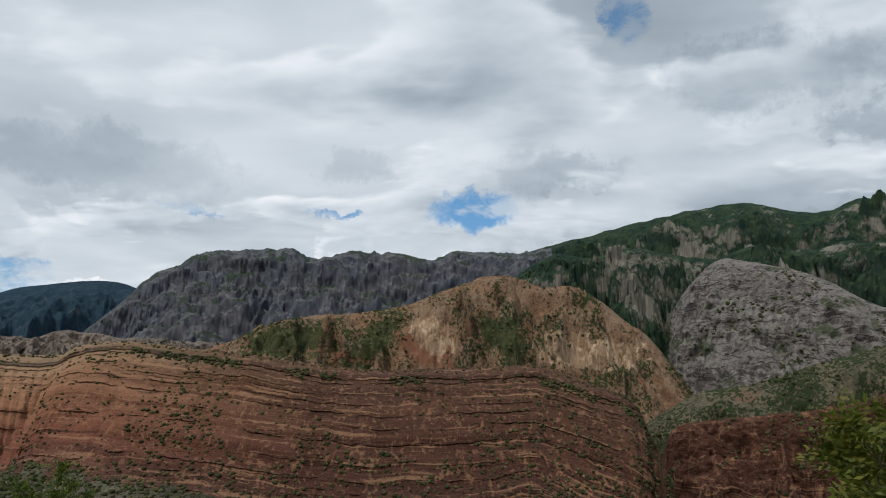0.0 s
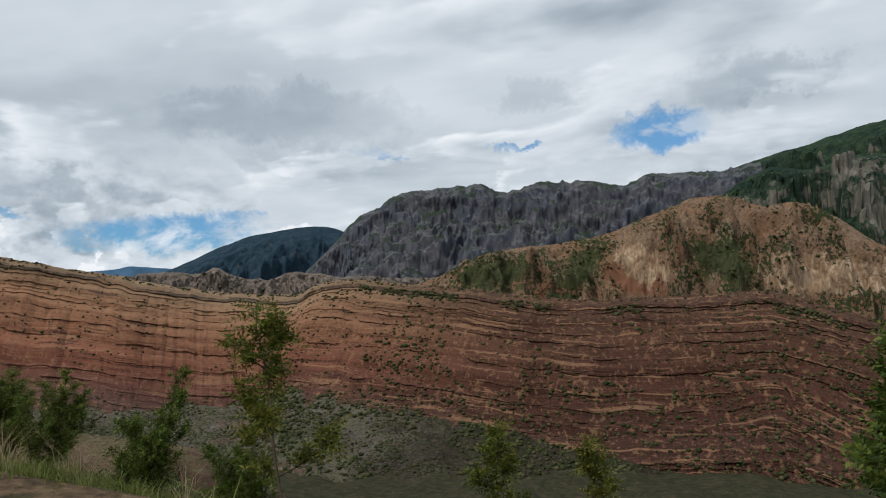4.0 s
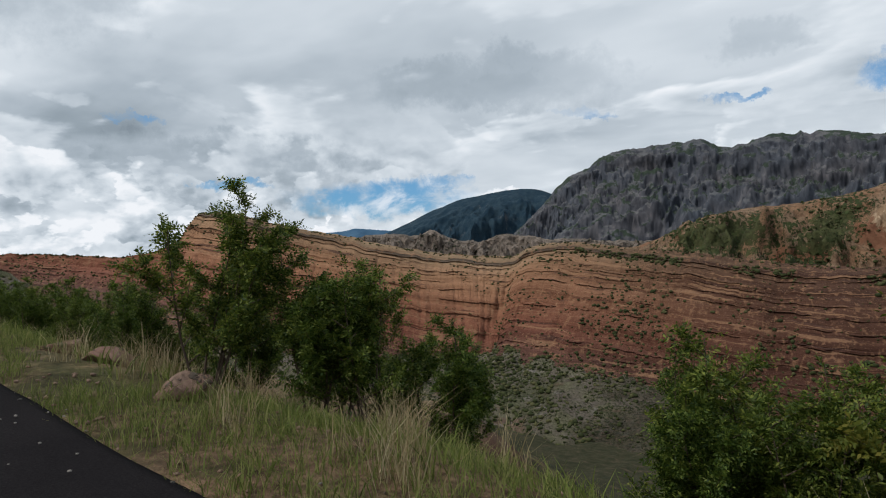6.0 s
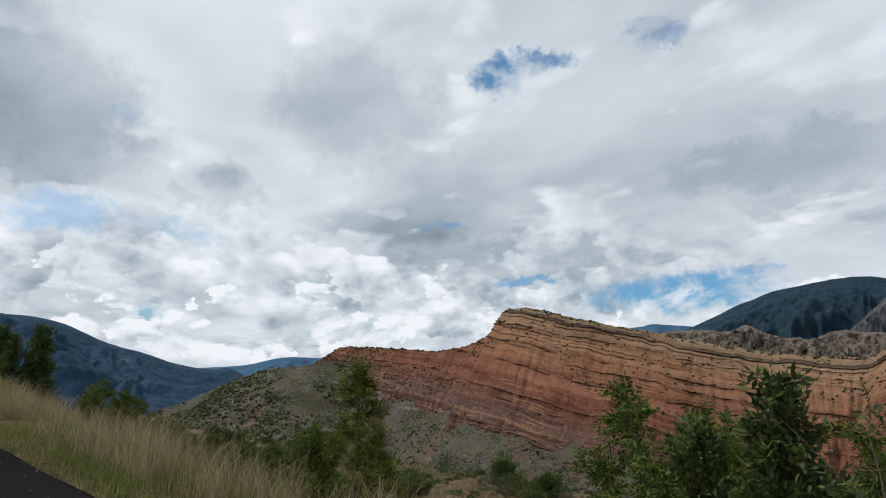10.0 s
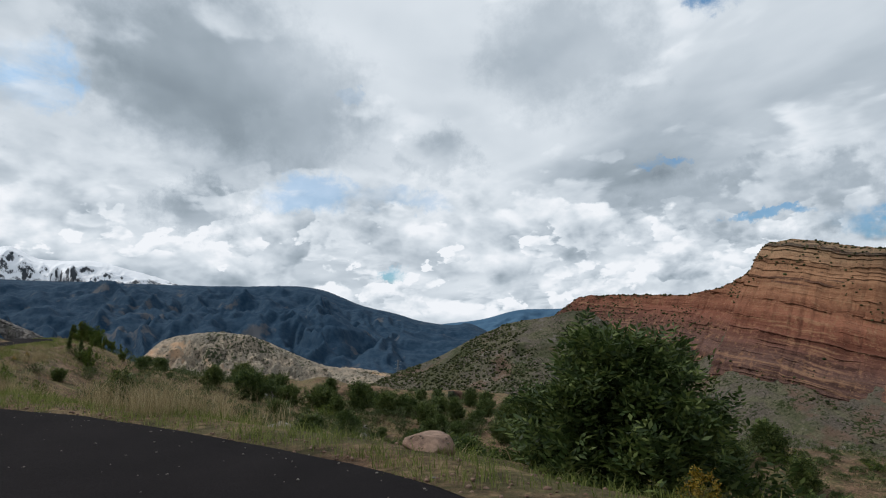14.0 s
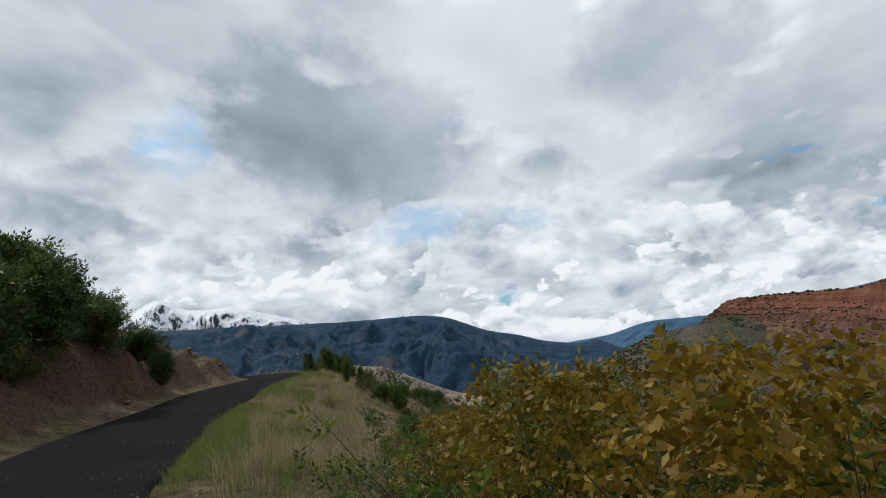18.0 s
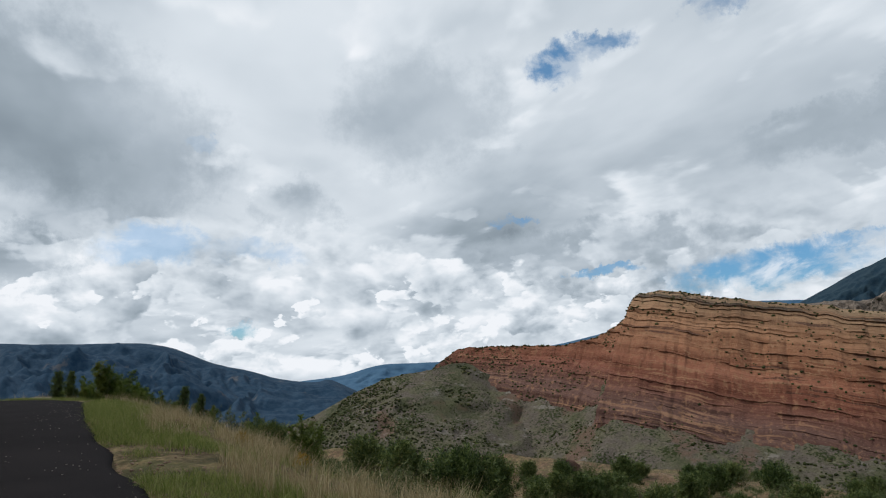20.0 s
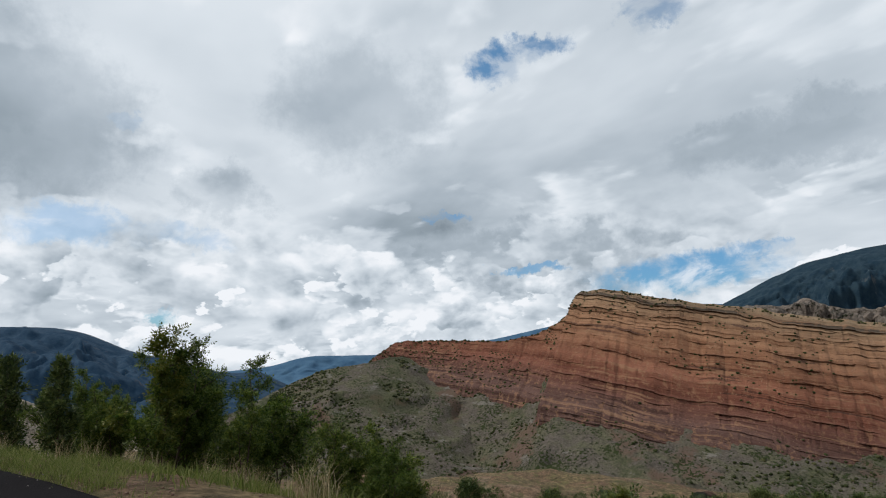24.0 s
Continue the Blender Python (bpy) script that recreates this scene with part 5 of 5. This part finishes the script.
# junipers on the terrace: x, y, height
for i, (x, y, h) in enumerate((
        (-207.8, -11.3, 3.3), (-216.5, -0.4, 4.2), (-218.1, 5.6, 4.2), (-208.9, 35.2, 3.4), (-203.3, -4.6, 2.9), (-212.0, 29.7, 3.0), (-193.9, -13.1, 2.7), (-194.2, -9.0, 3.2), (-216.9, 30.4, 2.6), (-225.4, -13.4, 4.0),
        (-190.3, 31.2, 3.2), (-161.5, -14.2, 3.0), (-227.0, 8.4, 2.4), (-229.4, 11.3, 2.6), (-213.0, 12.1, 2.8), (-232.5, 17.7, 2.3), (-215.8, 18.4, 3.0), (-222.1, 24.9, 2.8), (-197.0, 24.3, 3.1), (-220.0, 39.7, 3.0),
        (-212.2, 55.1, 2.9), (-197.8, 15.4, 2.6), (-203.1, 14.2, 2.9), (-188.7, 12.6, 2.7), (-212.6, 9.7, 3.1), (-210.0, 15.5, 2.5), (-204.4, 18.8, 3.0), (-164.4, 39.5, 3.1), (-177.1, 23.9, 2.6), (-155.1, 44.8, 2.6),
        (-150.5, 35.2, 2.4), (-145.3, 43.3, 2.2), (-230.0, 45.0, 2.6), (-228.3, 20.3, 2.5), (-239.4, 41.3, 2.4), (-241.1, 1.2, 3.0), (-237.1, 7.8, 2.7), (-170.5, 12.0, 2.2), (-181.5, 2.5, 2.4), (-176.5, 8.5, 2.3), (-184.5, 20.5, 2.8),
        (-164.5, -34.2, 3.2), (-166.5, -35.0, 3.0), (-169.5, -34.9, 2.4), (-162.0, -34.6, 3.4), (-160.5, -35.5, 3.6), (-172.5, -34.2, 1.8), (-174.5, -34.0, 1.6), (-185.1, -48.4, 5.4), (-181.0, -46.5, 4.8), (-177.6, -44.0, 4.0), (-174.0, -41.5, 4.2), (-188.5, -50.5, 5.0), (-172.0, -36.5, 2.4), (-191.0, -53.0, 4.2), (-196.5, -21.5, 1.4), (-199.0, -20.0, 1.6), (-191.0, -20.5, 1.3), (-203.0, -21.5, 1.8))):
    set_plant(("jun_a", "jun_b", "jun_c")[i % 3], x, y, h / 2.7, i * 1.9, 0.92 + 0.16 * ((i * 7) % 5) / 4)
# more junipers crowding the terrace, none closer than four metres to another
crowd = []
while len(crowd) < 26:
    x, y = rng_b.uniform(-238, -128), rng_b.uniform(-8, 58)
    s = float(off_road(x, y)[0])
    if not 17 < s < 62 or any(math.hypot(x - a, y - b) < 4 for a, b in crowd):
        continue
    crowd.append((x, y))
    set_plant(("jun_a", "jun_b", "jun_c")[len(crowd) % 3], x, y, rng_b.uniform(0.65, 1.25), rng_b.uniform(0, 6), rng_b.uniform(0.8, 1.1))
# low scrub over the slopes
count = 0
while count < 230:
    x, y = rng_b.uniform(-240, -112), rng_b.uniform(-34, 58)
    s = float(off_road(x, y)[0])
    if s < 4.5 or fbm(x * 0.05, y * 0.05, 0, 3, 77) < -0.35 + 0.003 * s:
        continue
    set_plant(("scrub_a", "scrub_b", "scrub_a", "jun_b")[count % 4], x, y, rng_b.uniform(0.6, 1.8 if s > 14 else 0.9) * (0.6 if count % 4 == 3 else 1.0), rng_b.uniform(0, 6))
    count += 1
count = 0
while count < 60:
    x, y = rng_b.uniform(-112, 10), rng_b.uniform(8, 40)
    s = float(off_road(x, y)[0])
    if s < 5.0:
        continue
    set_plant(("scrub_a", "scrub_b")[count % 2], x, y, rng_b.uniform(0.4, 0.85), rng_b.uniform(0, 6))
    count += 1
count = 0
while count < 60:
    x, y = rng_b.uniform(-215, -120), rng_b.uniform(-75, -10)
    s = float(off_road(x, y)[0])
    if s > -ROAD_WIDTH - 3.0 or s < -42:
        continue
    set_plant(("scrub_a", "jun_b", "scrub_b")[count % 3], x, y, rng_b.uniform(0.6, 1.3) * (0.8 if count % 3 == 1 else 1.0), rng_b.uniform(0, 6))
    count += 1
set_plant("spire", -184.1, -25.8, 0.5, 0.3, 0.9)
set_plant("spire", -185.3, -25.0, 0.5, 1.3, 0.9)
for x, y, s in ((-136.6, -11.8, 1.1), (-138.2, -12.6, 1.2), (-140.2, -13.4, 1.2), (-142.2, -12.4, 1.0), (-145.5, -12.8, 1.0), (-146.8, -13.4, 1.1), (-141.6, -13.6, 0.9), (-142.9, -13.4, 0.8), (-144.5, -14.6, 1.0), (-148.5, -15.8, 1.0), (-152.5, -15.6, 1.0), (-155.0, -17.6, 0.8), (-135.2, -9.6, 0.8), (-139.0, -12.0, 0.9), (-149.5, -17.4, 1.1)):
    set_plant("scrub_b", x, y, s * 1.15, x)

# ---- grass, stones, scrub ----
def blades(rng, x, y, h, w, lean):
    """Bent tapering blades standing on the ground."""
    n = len(x)
    z = height(x, y) - 0.02
    a = rng.uniform(0, 6.28, n)
    side = np.stack([np.cos(a), np.sin(a), np.zeros(n)], 1)
    b = rng.uniform(0, 6.28, n)
    tip = np.stack([np.cos(b), np.sin(b), np.zeros(n)], 1) * (lean * h)[:, None]
    root = np.stack([x, y, z], 1)
    mid = root + tip * 0.3 + np.array((0, 0, 1.0)) * (h * 0.58)[:, None]
    top = root + tip + np.array((0, 0, 1.0)) * h[:, None]
    hw = side * (w * 0.5)[:, None]
    v = np.stack([root - hw, root + hw, mid + hw * 0.75, mid - hw * 0.75, top + hw * 0.15, top - hw * 0.15], 1).reshape(-1, 3)
    i = np.arange(n)[:, None] * 6
    f = np.concatenate([i + np.array([[0, 1, 2, 3]]), i + np.array([[3, 2, 4, 5]])])
    return v, f


def verge(rng, n, lo, hi, a, b, clump=0.0, seed=0, cut=-9.0):
    """Points beside the road between the stretches a and b (as shares of its length), lo to hi metres off its edge."""
    k = rng.uniform(a, b, n) * (len(EDGE) - 1)
    i = np.clip(k.astype(int), 0, len(EDGE) - 2)
    w = (k - i)[:, None]
    p = EDGE[i, :2] * (1 - w) + EDGE[i + 1, :2] * w
    o = lo + (hi - lo) * rng.uniform(0, 1, n) ** 1.3
    p = p + EDGE_OUT[i] * o[:, None]
    if clump:
        keep = fbm(p[:, 0] * clump, p[:, 1] * clump, 0, 3, seed) > cut
        p = p[keep]
    return p


def share_at(x):
    """The share of the road's length at which it passes x."""
    return float(np.interp(-x, -EDGE[:, 0], np.linspace(0, 1, len(EDGE))))


def stuff(name, label, category, pieces, mat):
    v, f = joined(pieces)
    tagged(new(name, mesh_of(name, v, f, mat)), label, category, "", "stuff")


rg = np.random.default_rng(9)
dry, green = [], []


def tussocks(p, per, spread):
    q = np.repeat(p, per, axis=0)
    return q + rg.normal(0, spread, q.shape)


for x0, x1, n, lo, hi, hgt in ((10, -60, 140, 0.9, 5.0, 0.42), (-40, -66, 60, 1.4, 3.6, 0.5), (-60, -88, 70, 1.2, 4.0, 0.4), (-80, -112, 560, 0.7, 3.6, 0.52), (-121.5, -130, 170, 0.7, 3.2, 0.55),
                               (-124, -150, 130, 0.8, 4.0, 0.5), (-150, -178, 330, 1.2, 4.6, 0.5), (-172, -204, 200, 1.5, 4.2, 0.44)):
    p = tussocks(verge(rg, n * 2, lo, hi, share_at(x0), share_at(x1), 0.5, 31, 0.05), 34, 0.08)
    m = len(p)
    dry.append(blades(rg, p[:, 0], p[:, 1], hgt * rg.uniform(0.35, 1.3, m), rg.uniform(0.004, 0.009, m), np.abs(rg.normal(0.45, 0.3, m))))
for x0, x1, n, lo, hi, hgt in ((10, -60, 500, 0.1, 3.0, 0.13), (-30, -112, 6000, 0.02, 2.6, 0.13), (-112, -160, 2000, 0.02, 2.8, 0.12), (-150, -206, 6500, 0.02, 2.6, 0.13)):
    p = tussocks(verge(rg, n * 2, lo, hi, share_at(x0), share_at(x1), 0.5, 37, -0.3), 9, 0.07)
    m = len(p)
    green.append(blades(rg, p[:, 0], p[:, 1], hgt * rg.uniform(0.4, 1.6, m), rg.uniform(0.005, 0.01, m), np.abs(rg.normal(0.55, 0.35, m))))
# weeds and low herbs over the bank below the verge
for x0, x1, n, lo, hi in ((10, -112, 3600, 1.0, 9.0), (-112, -206, 3600, 1.0, 12.0)):
    p = tussocks(verge(rg, n, lo, hi, share_at(x0), share_at(x1), 0.35, 39, -0.35), 10, 0.12)
    m = len(p)
    green.append(blades(rg, p[:, 0], p[:, 1], rg.uniform(0.06, 0.3, m), rg.uniform(0.008, 0.022, m), np.abs(rg.normal(0.7, 0.4, m))))
# straw tussocks over the terrace
tx, ty = rg.uniform(-240, -100, 20000), rg.uniform(-34, 60, 20000)
so = off_road(tx, ty)[0]
ok = (so > 4) & (fbm(tx * 0.07, ty * 0.07, 0, 3, 88) > -0.1)
tx, ty = np.repeat(tx[ok], 7), np.repeat(ty[ok], 7)
tx, ty = tx + rg.normal(0, 0.12, len(tx)), ty + rg.normal(0, 0.12, len(ty))
dry.append(blades(rg, tx, ty, rg.uniform(0.2, 0.5, len(tx)), rg.uniform(0.012, 0.03, len(tx)), np.abs(rg.normal(0.4, 0.3, len(tx)))))
# low leafy scrub too thick to count, over the terrace and the bank
bx = np.concatenate([rg.uniform(-245, -100, 2300), rg.uniform(-100, 15, 4200)])
by = np.concatenate([rg.uniform(-36, 62, 2300), rg.uniform(8, 70, 4200)])
bo = off_road(bx, by)[0]
ok = (bo > 7) & (bo < 75) & (fbm(bx * 0.06, by * 0.06, 0, 3, 89) > 0.1 - 0.22 * smooth(9, 20, bo) - 0.3 * smooth(-110, -80, bx))
bx, by = bx[ok], by[ok]
br = 0.3 + 1.1 * rg.uniform(0, 1, len(bx)) ** 2
per = 60
a, q = rg.uniform(0, 6.28, (len(bx), per)), np.sqrt(rg.uniform(0, 1, (len(bx), per)))
up = np.sqrt(np.clip(1 - q ** 2, 0, 1)) * rg.uniform(0.55, 1.1, (len(bx), per))
pos = np.stack([bx[:, None] + np.cos(a) * q * br[:, None], by[:, None] + np.sin(a) * q * br[:, None], height(bx, by)[:, None] + up * br[:, None] * 0.8], -1).reshape(-1, 3)
aim = unit(np.stack([np.cos(a) * q, np.sin(a) * q, up + 0.2], -1).reshape(-1, 3) + rg.normal(size=(len(pos), 3)) * 0.5)
stuff("low_scrub", "knee-high olive green scrub over the stony slope", "scrub", [sprays(rg, pos[:len(pos) // 2], aim[:len(pos) // 2], 0.26, 2, 0.17, 0.07, 0.8, 0.05)], THORN)
stuff("dark_scrub", "low dark green juniper scrub over the stony slope", "scrub", [sprays(rg, pos[len(pos) // 2:], aim[len(pos) // 2:], 0.26, 3, 0.15, 0.055, 0.7, 0.05)], NEEDLE)
stuff("dry_grass", "tall pale dry grass along the verge", "grass", dry, DRY)
stuff("green_grass", "short green grass beside the asphalt", "grass", green, GREENGRASS)

ICO_V, ICO_F = None, None
bm = bmesh.new()
bmesh.ops.create_icosphere(bm, subdivisions=1, radius=1)
ICO_V = np.array([v.co[:] for v in bm.verts])
ICO_F = np.array([[v.index for v in f.verts] for f in bm.faces])
bm.free()
bm = bmesh.new()
bmesh.ops.create_icosphere(bm, subdivisions=3, radius=1)
BALL_V = np.array([v.co[:] for v in bm.verts])
BALL_F = np.array([[v.index for v in f.verts] for f in bm.faces])
bm.free()


def lumps(rng, pts, size, flat=0.75, rough=0.3):
    """Small uneven lumps set on points."""
    n, k = len(pts), len(ICO_V)
    jit = 1 + rng.uniform(-rough, rough, (n, k, 1))
    sc = size[:, None, None] * rng.uniform(0.75, 1.25, (n, 1, 3)) * np.array((1, 1, flat))
    v = pts[:, None] + ICO_V[None] * jit * sc
    f = ICO_F[None] + (np.arange(n) * k)[:, None, None]
    return v.reshape(-1, 3), f.reshape(-1, 3)


def scatter_face(rng, face, n, lo, hi, size, seed, freq, cut, power=1.0):
    """Lumps of scrub over a modelled face (rows along, columns down), thicker in patches."""
    nu, nv = face.shape[:2]
    i, j = rng.integers(1, nu - 1, n), (lo + (hi - lo) * rng.uniform(0, 1, n) ** power) * (nv - 1)
    j = np.clip(j.astype(int), 0, nv - 2)
    w = rng.uniform(0, 1, (n, 1))
    p = face[i, j] * (1 - w) + face[i, j + 1] * w + (face[i + 1, j] - face[i, j]) * rng.uniform(0, 1, (n, 1))
    p = p[fbm(p[:, 0] * freq, p[:, 1] * freq, p[:, 2] * freq, 3, seed) > cut]
    s = size * rng.uniform(0.5, 1.5, len(p)) ** 1.3
    return lumps(rng, p + np.array((0, 0, 0.25)) * s[:, None], s)


stuff("ridge_scrub", "dark scrub bushes dotted over the red ridge", "bushes", [
    scatter_face(rg, RIDGE_FACE, 5200, 0.0, 0.98, 1.25, 91, 0.012, -0.05),
    scatter_face(rg, RIDGE_FACE[480:], 5200, 0.05, 0.98, 1.7, 98, 0.01, -0.15, 0.8),
    scatter_face(rg, RIDGE_FACE, 700, 0.0, 0.02, 1.3, 92, 0.012, -0.6),
    scatter_face(rg, RIDGE_FACE[500:820], 1000, 0.045, 0.09, 1.9, 99, 0.02, -0.3),
    scatter_face(rg, TALUS_FACE, 10000, 0.02, 0.9, 1.4, 93, 0.012, -0.1),
    scatter_face(rg, TALUS_FACE[430:], 9000, 0.02, 0.9, 1.9, 90, 0.012, -0.35),
    scatter_face(rg, GORGE_FACE, 2200, 0.28, 0.95, 1.8, 87, 0.02, -0.1),
    scatter_face(rg, SHOULDER_FACE, 9000, 0.26, 0.95, 1.6, 94, 0.012, -0.2)], SCRUB)
stuff("hill_scrub", "green scrub on the hills behind", "bushes", [
    scatter_face(rg, SCAR_FACE, 7000, 0.22, 0.95, 2.2, 95, 0.008, 0.1),
    scatter_face(rg, RIGHT_FACE, 3500, 0.24, 0.95, 2.2, 96, 0.01, -0.2),
    scatter_face(rg, ROCK_FACE, 2500, 0.3, 0.95, 3.0, 97, 0.006, 0.05)], SCRUB)

# gravel and stones along the verge and over the slope
gp = np.concatenate([verge(rg, 5200, 0.02, 3.2, share_at(5), share_at(-206), 0.4, 55, -0.2), verge(rg, 4000, 0.0, 0.9, share_at(5), share_at(-206))])
gp = np.column_stack([gp, height(gp[:, 0], gp[:, 1])])
sx, sy = rg.uniform(-240, -40, 6000), rg.uniform(-70, 60, 6000)
so = off_road(sx, sy)[0]
sp = np.column_stack([sx, sy, height(sx, sy)])[(so > 2.5) | (so < -ROAD_WIDTH - 1.0)]
stuff("gravel", "loose pinkish stones beside the road", "stones", [lumps(rg, gp, rg.uniform(0.008, 0.035, len(gp)), 0.6), lumps(rg, sp, 0.04 + 0.2 * rg.uniform(0, 1, len(sp)) ** 5, 0.6)], STONE)
# bits of grit on the asphalt
k = rg.integers(0, len(EDGE) - 1, 4500)
ap = EDGE[k, :2] - EDGE_OUT[k] * (rg.uniform(0, 1, 4500) ** 1.6 * 3.8 + 0.1)[:, None]
ap = np.column_stack([ap + rg.normal(0, 0.25, ap.shape), EDGE[k, 2] + 0.022])
stuff("road_grit", "pale grit scattered on the asphalt", "grit", [lumps(rg, ap, rg.uniform(0.005, 0.017, len(ap)), 0.5)], GREYSTONE)


def boulder(x, y, size, seed, mat, flat=0.6, turn=0.0, name="boulder", label="angular pinkish limestone boulder on the verge", lift=0.25):
    r = np.random.default_rng(seed)
    v = BALL_V.copy()
    for _ in range(11):  # chop flat faces
        d = unit(r.normal(size=3))
        c = r.uniform(0.55, 0.85)
        over = np.maximum(v @ d - c, 0)
        v = v - over[:, None] * d
    v = v * (1 + 0.05 * fbm(v[:, 0] * 3, v[:, 1] * 3, v[:, 2] * 3, 3, seed)[:, None])
    v = v * np.array((1.0, r.uniform(0.6, 0.9), flat)) * size
    ob = new(name, mesh_of(name, v, BALL_F, mat))
    ob.matrix_basis = pose(x, y, float(height(x, y)) + size * flat * lift, r.uniform(-8, 8), r.uniform(-8, 8), turn)
    return tagged(ob, label, "rock", "boulders beside the road")


GB = "weathered grey boulder among dry grass"
for i, (x, y, s, m, fl) in enumerate(((-119.3, 1.9, 0.46, 0, 0.5), (-61.2, 14.3, 0.36, 0, 0.4), (-56.6, 13.4, 0.34, 0, 0.6), (-59.4, 14.1, 0.4, 0, 0.45), (-116.9, 4.0, 0.3, 0, 0.6), (-122.4, 0.6, 0.25, 0, 0.6), (-125.0, -0.3, 0.35, 1, 0.7),
                                      (-207.3, -7.8, 1.0, 1, 0.75), (-206.2, -7.0, 0.8, 1, 0.7), (-201.8, 5.7, 1.1, 1, 0.6), (-200.6, -7.8, 0.9, 1, 0.7), (-234.1, 24.4, 2.4, 2, 0.75), (-231.0, 27.0, 1.2, 2, 0.6), (-184.0, 4.5, 0.8, 1, 0.6), (-171.5, -3.0, 0.7, 1, 0.5),
                                      (-183.5, -26.2, 0.4, 0, 0.5), (-181.8, -26.0, 0.35, 0, 0.5), (-188.8, -27.1, 0.4, 0, 0.5), (-162.0, 1.0, 0.8, 1, 0.6), (-193.0, 18.0, 0.9, 1, 0.6), (-221.0, 14.5, 0.9, 1, 0.6), (-176.5, 28.0, 1.0, 1, 0.5), (-66.0, 14.6, 0.22, 0, 0.5))):
    boulder(x, y, s, 200 + i, (STONE, GREYSTONE, GORGE)[m], fl, i * 40, "boulder", ("angular pinkish limestone boulder on the verge", GB, "dark red-brown rock outcrop on the terrace")[m])


# ---- the pylon down the valley ----
def build_pylon(x, y, z, h):
    ob = thing("lattice_pylon", "grey steel lattice power pylon in the valley", "pylon", "", (x, y, z))
    def half(f):
        return 4.6 * (1 - f) ** 1.3 + 0.7
    corners = ((1, 1), (1, -1), (-1, -1), (-1, 1))
    levels = np.linspace(0, 1, 9)
    for sx_, sy_ in corners:
        path = [(half(f) * sx_, half(f) * sy_, f * h) for f in levels]
        part("leg", mesh_of("leg", *tube(path, np.full(9, 0.22), 4), STEEL), ob)
    for a in range(4):
        (ax, ay), (bx, by) = corners[a], corners[(a + 1) % 4]
        rods = []
        for f, g in zip(levels[:-1], levels[1:]):
            rods.append(tube([(half(f) * ax, half(f) * ay, f * h), (half(g) * bx, half(g) * by, g * h)], (0.13, 0.13), 4))
            rods.append(tube([(half(f) * bx, half(f) * by, f * h), (half(g) * ax, half(g) * ay, g * h)], (0.13, 0.13), 4))
        part("bracing", mesh_of("bracing", *joined(rods), STEEL), ob)
    for f, reach in ((0.72, 7.5), (0.84, 6.0), (0.95, 4.6)):
        rods = []
        for s in (1, -1):
            rods.append(tube([(0, 0, f * h + 1.6), (0.35 * reach, s * reach, f * h)], (0.16, 0.1), 4))
            rods.append(tube([(0, 0, f * h - 0.4), (0.35 * reach, s * reach, f * h)], (0.16, 0.1), 4))
        part("cross_arm", mesh_of("cross_arm", *joined(rods), STEEL), ob)


build_pylon(-1262, 122, -122, 52)
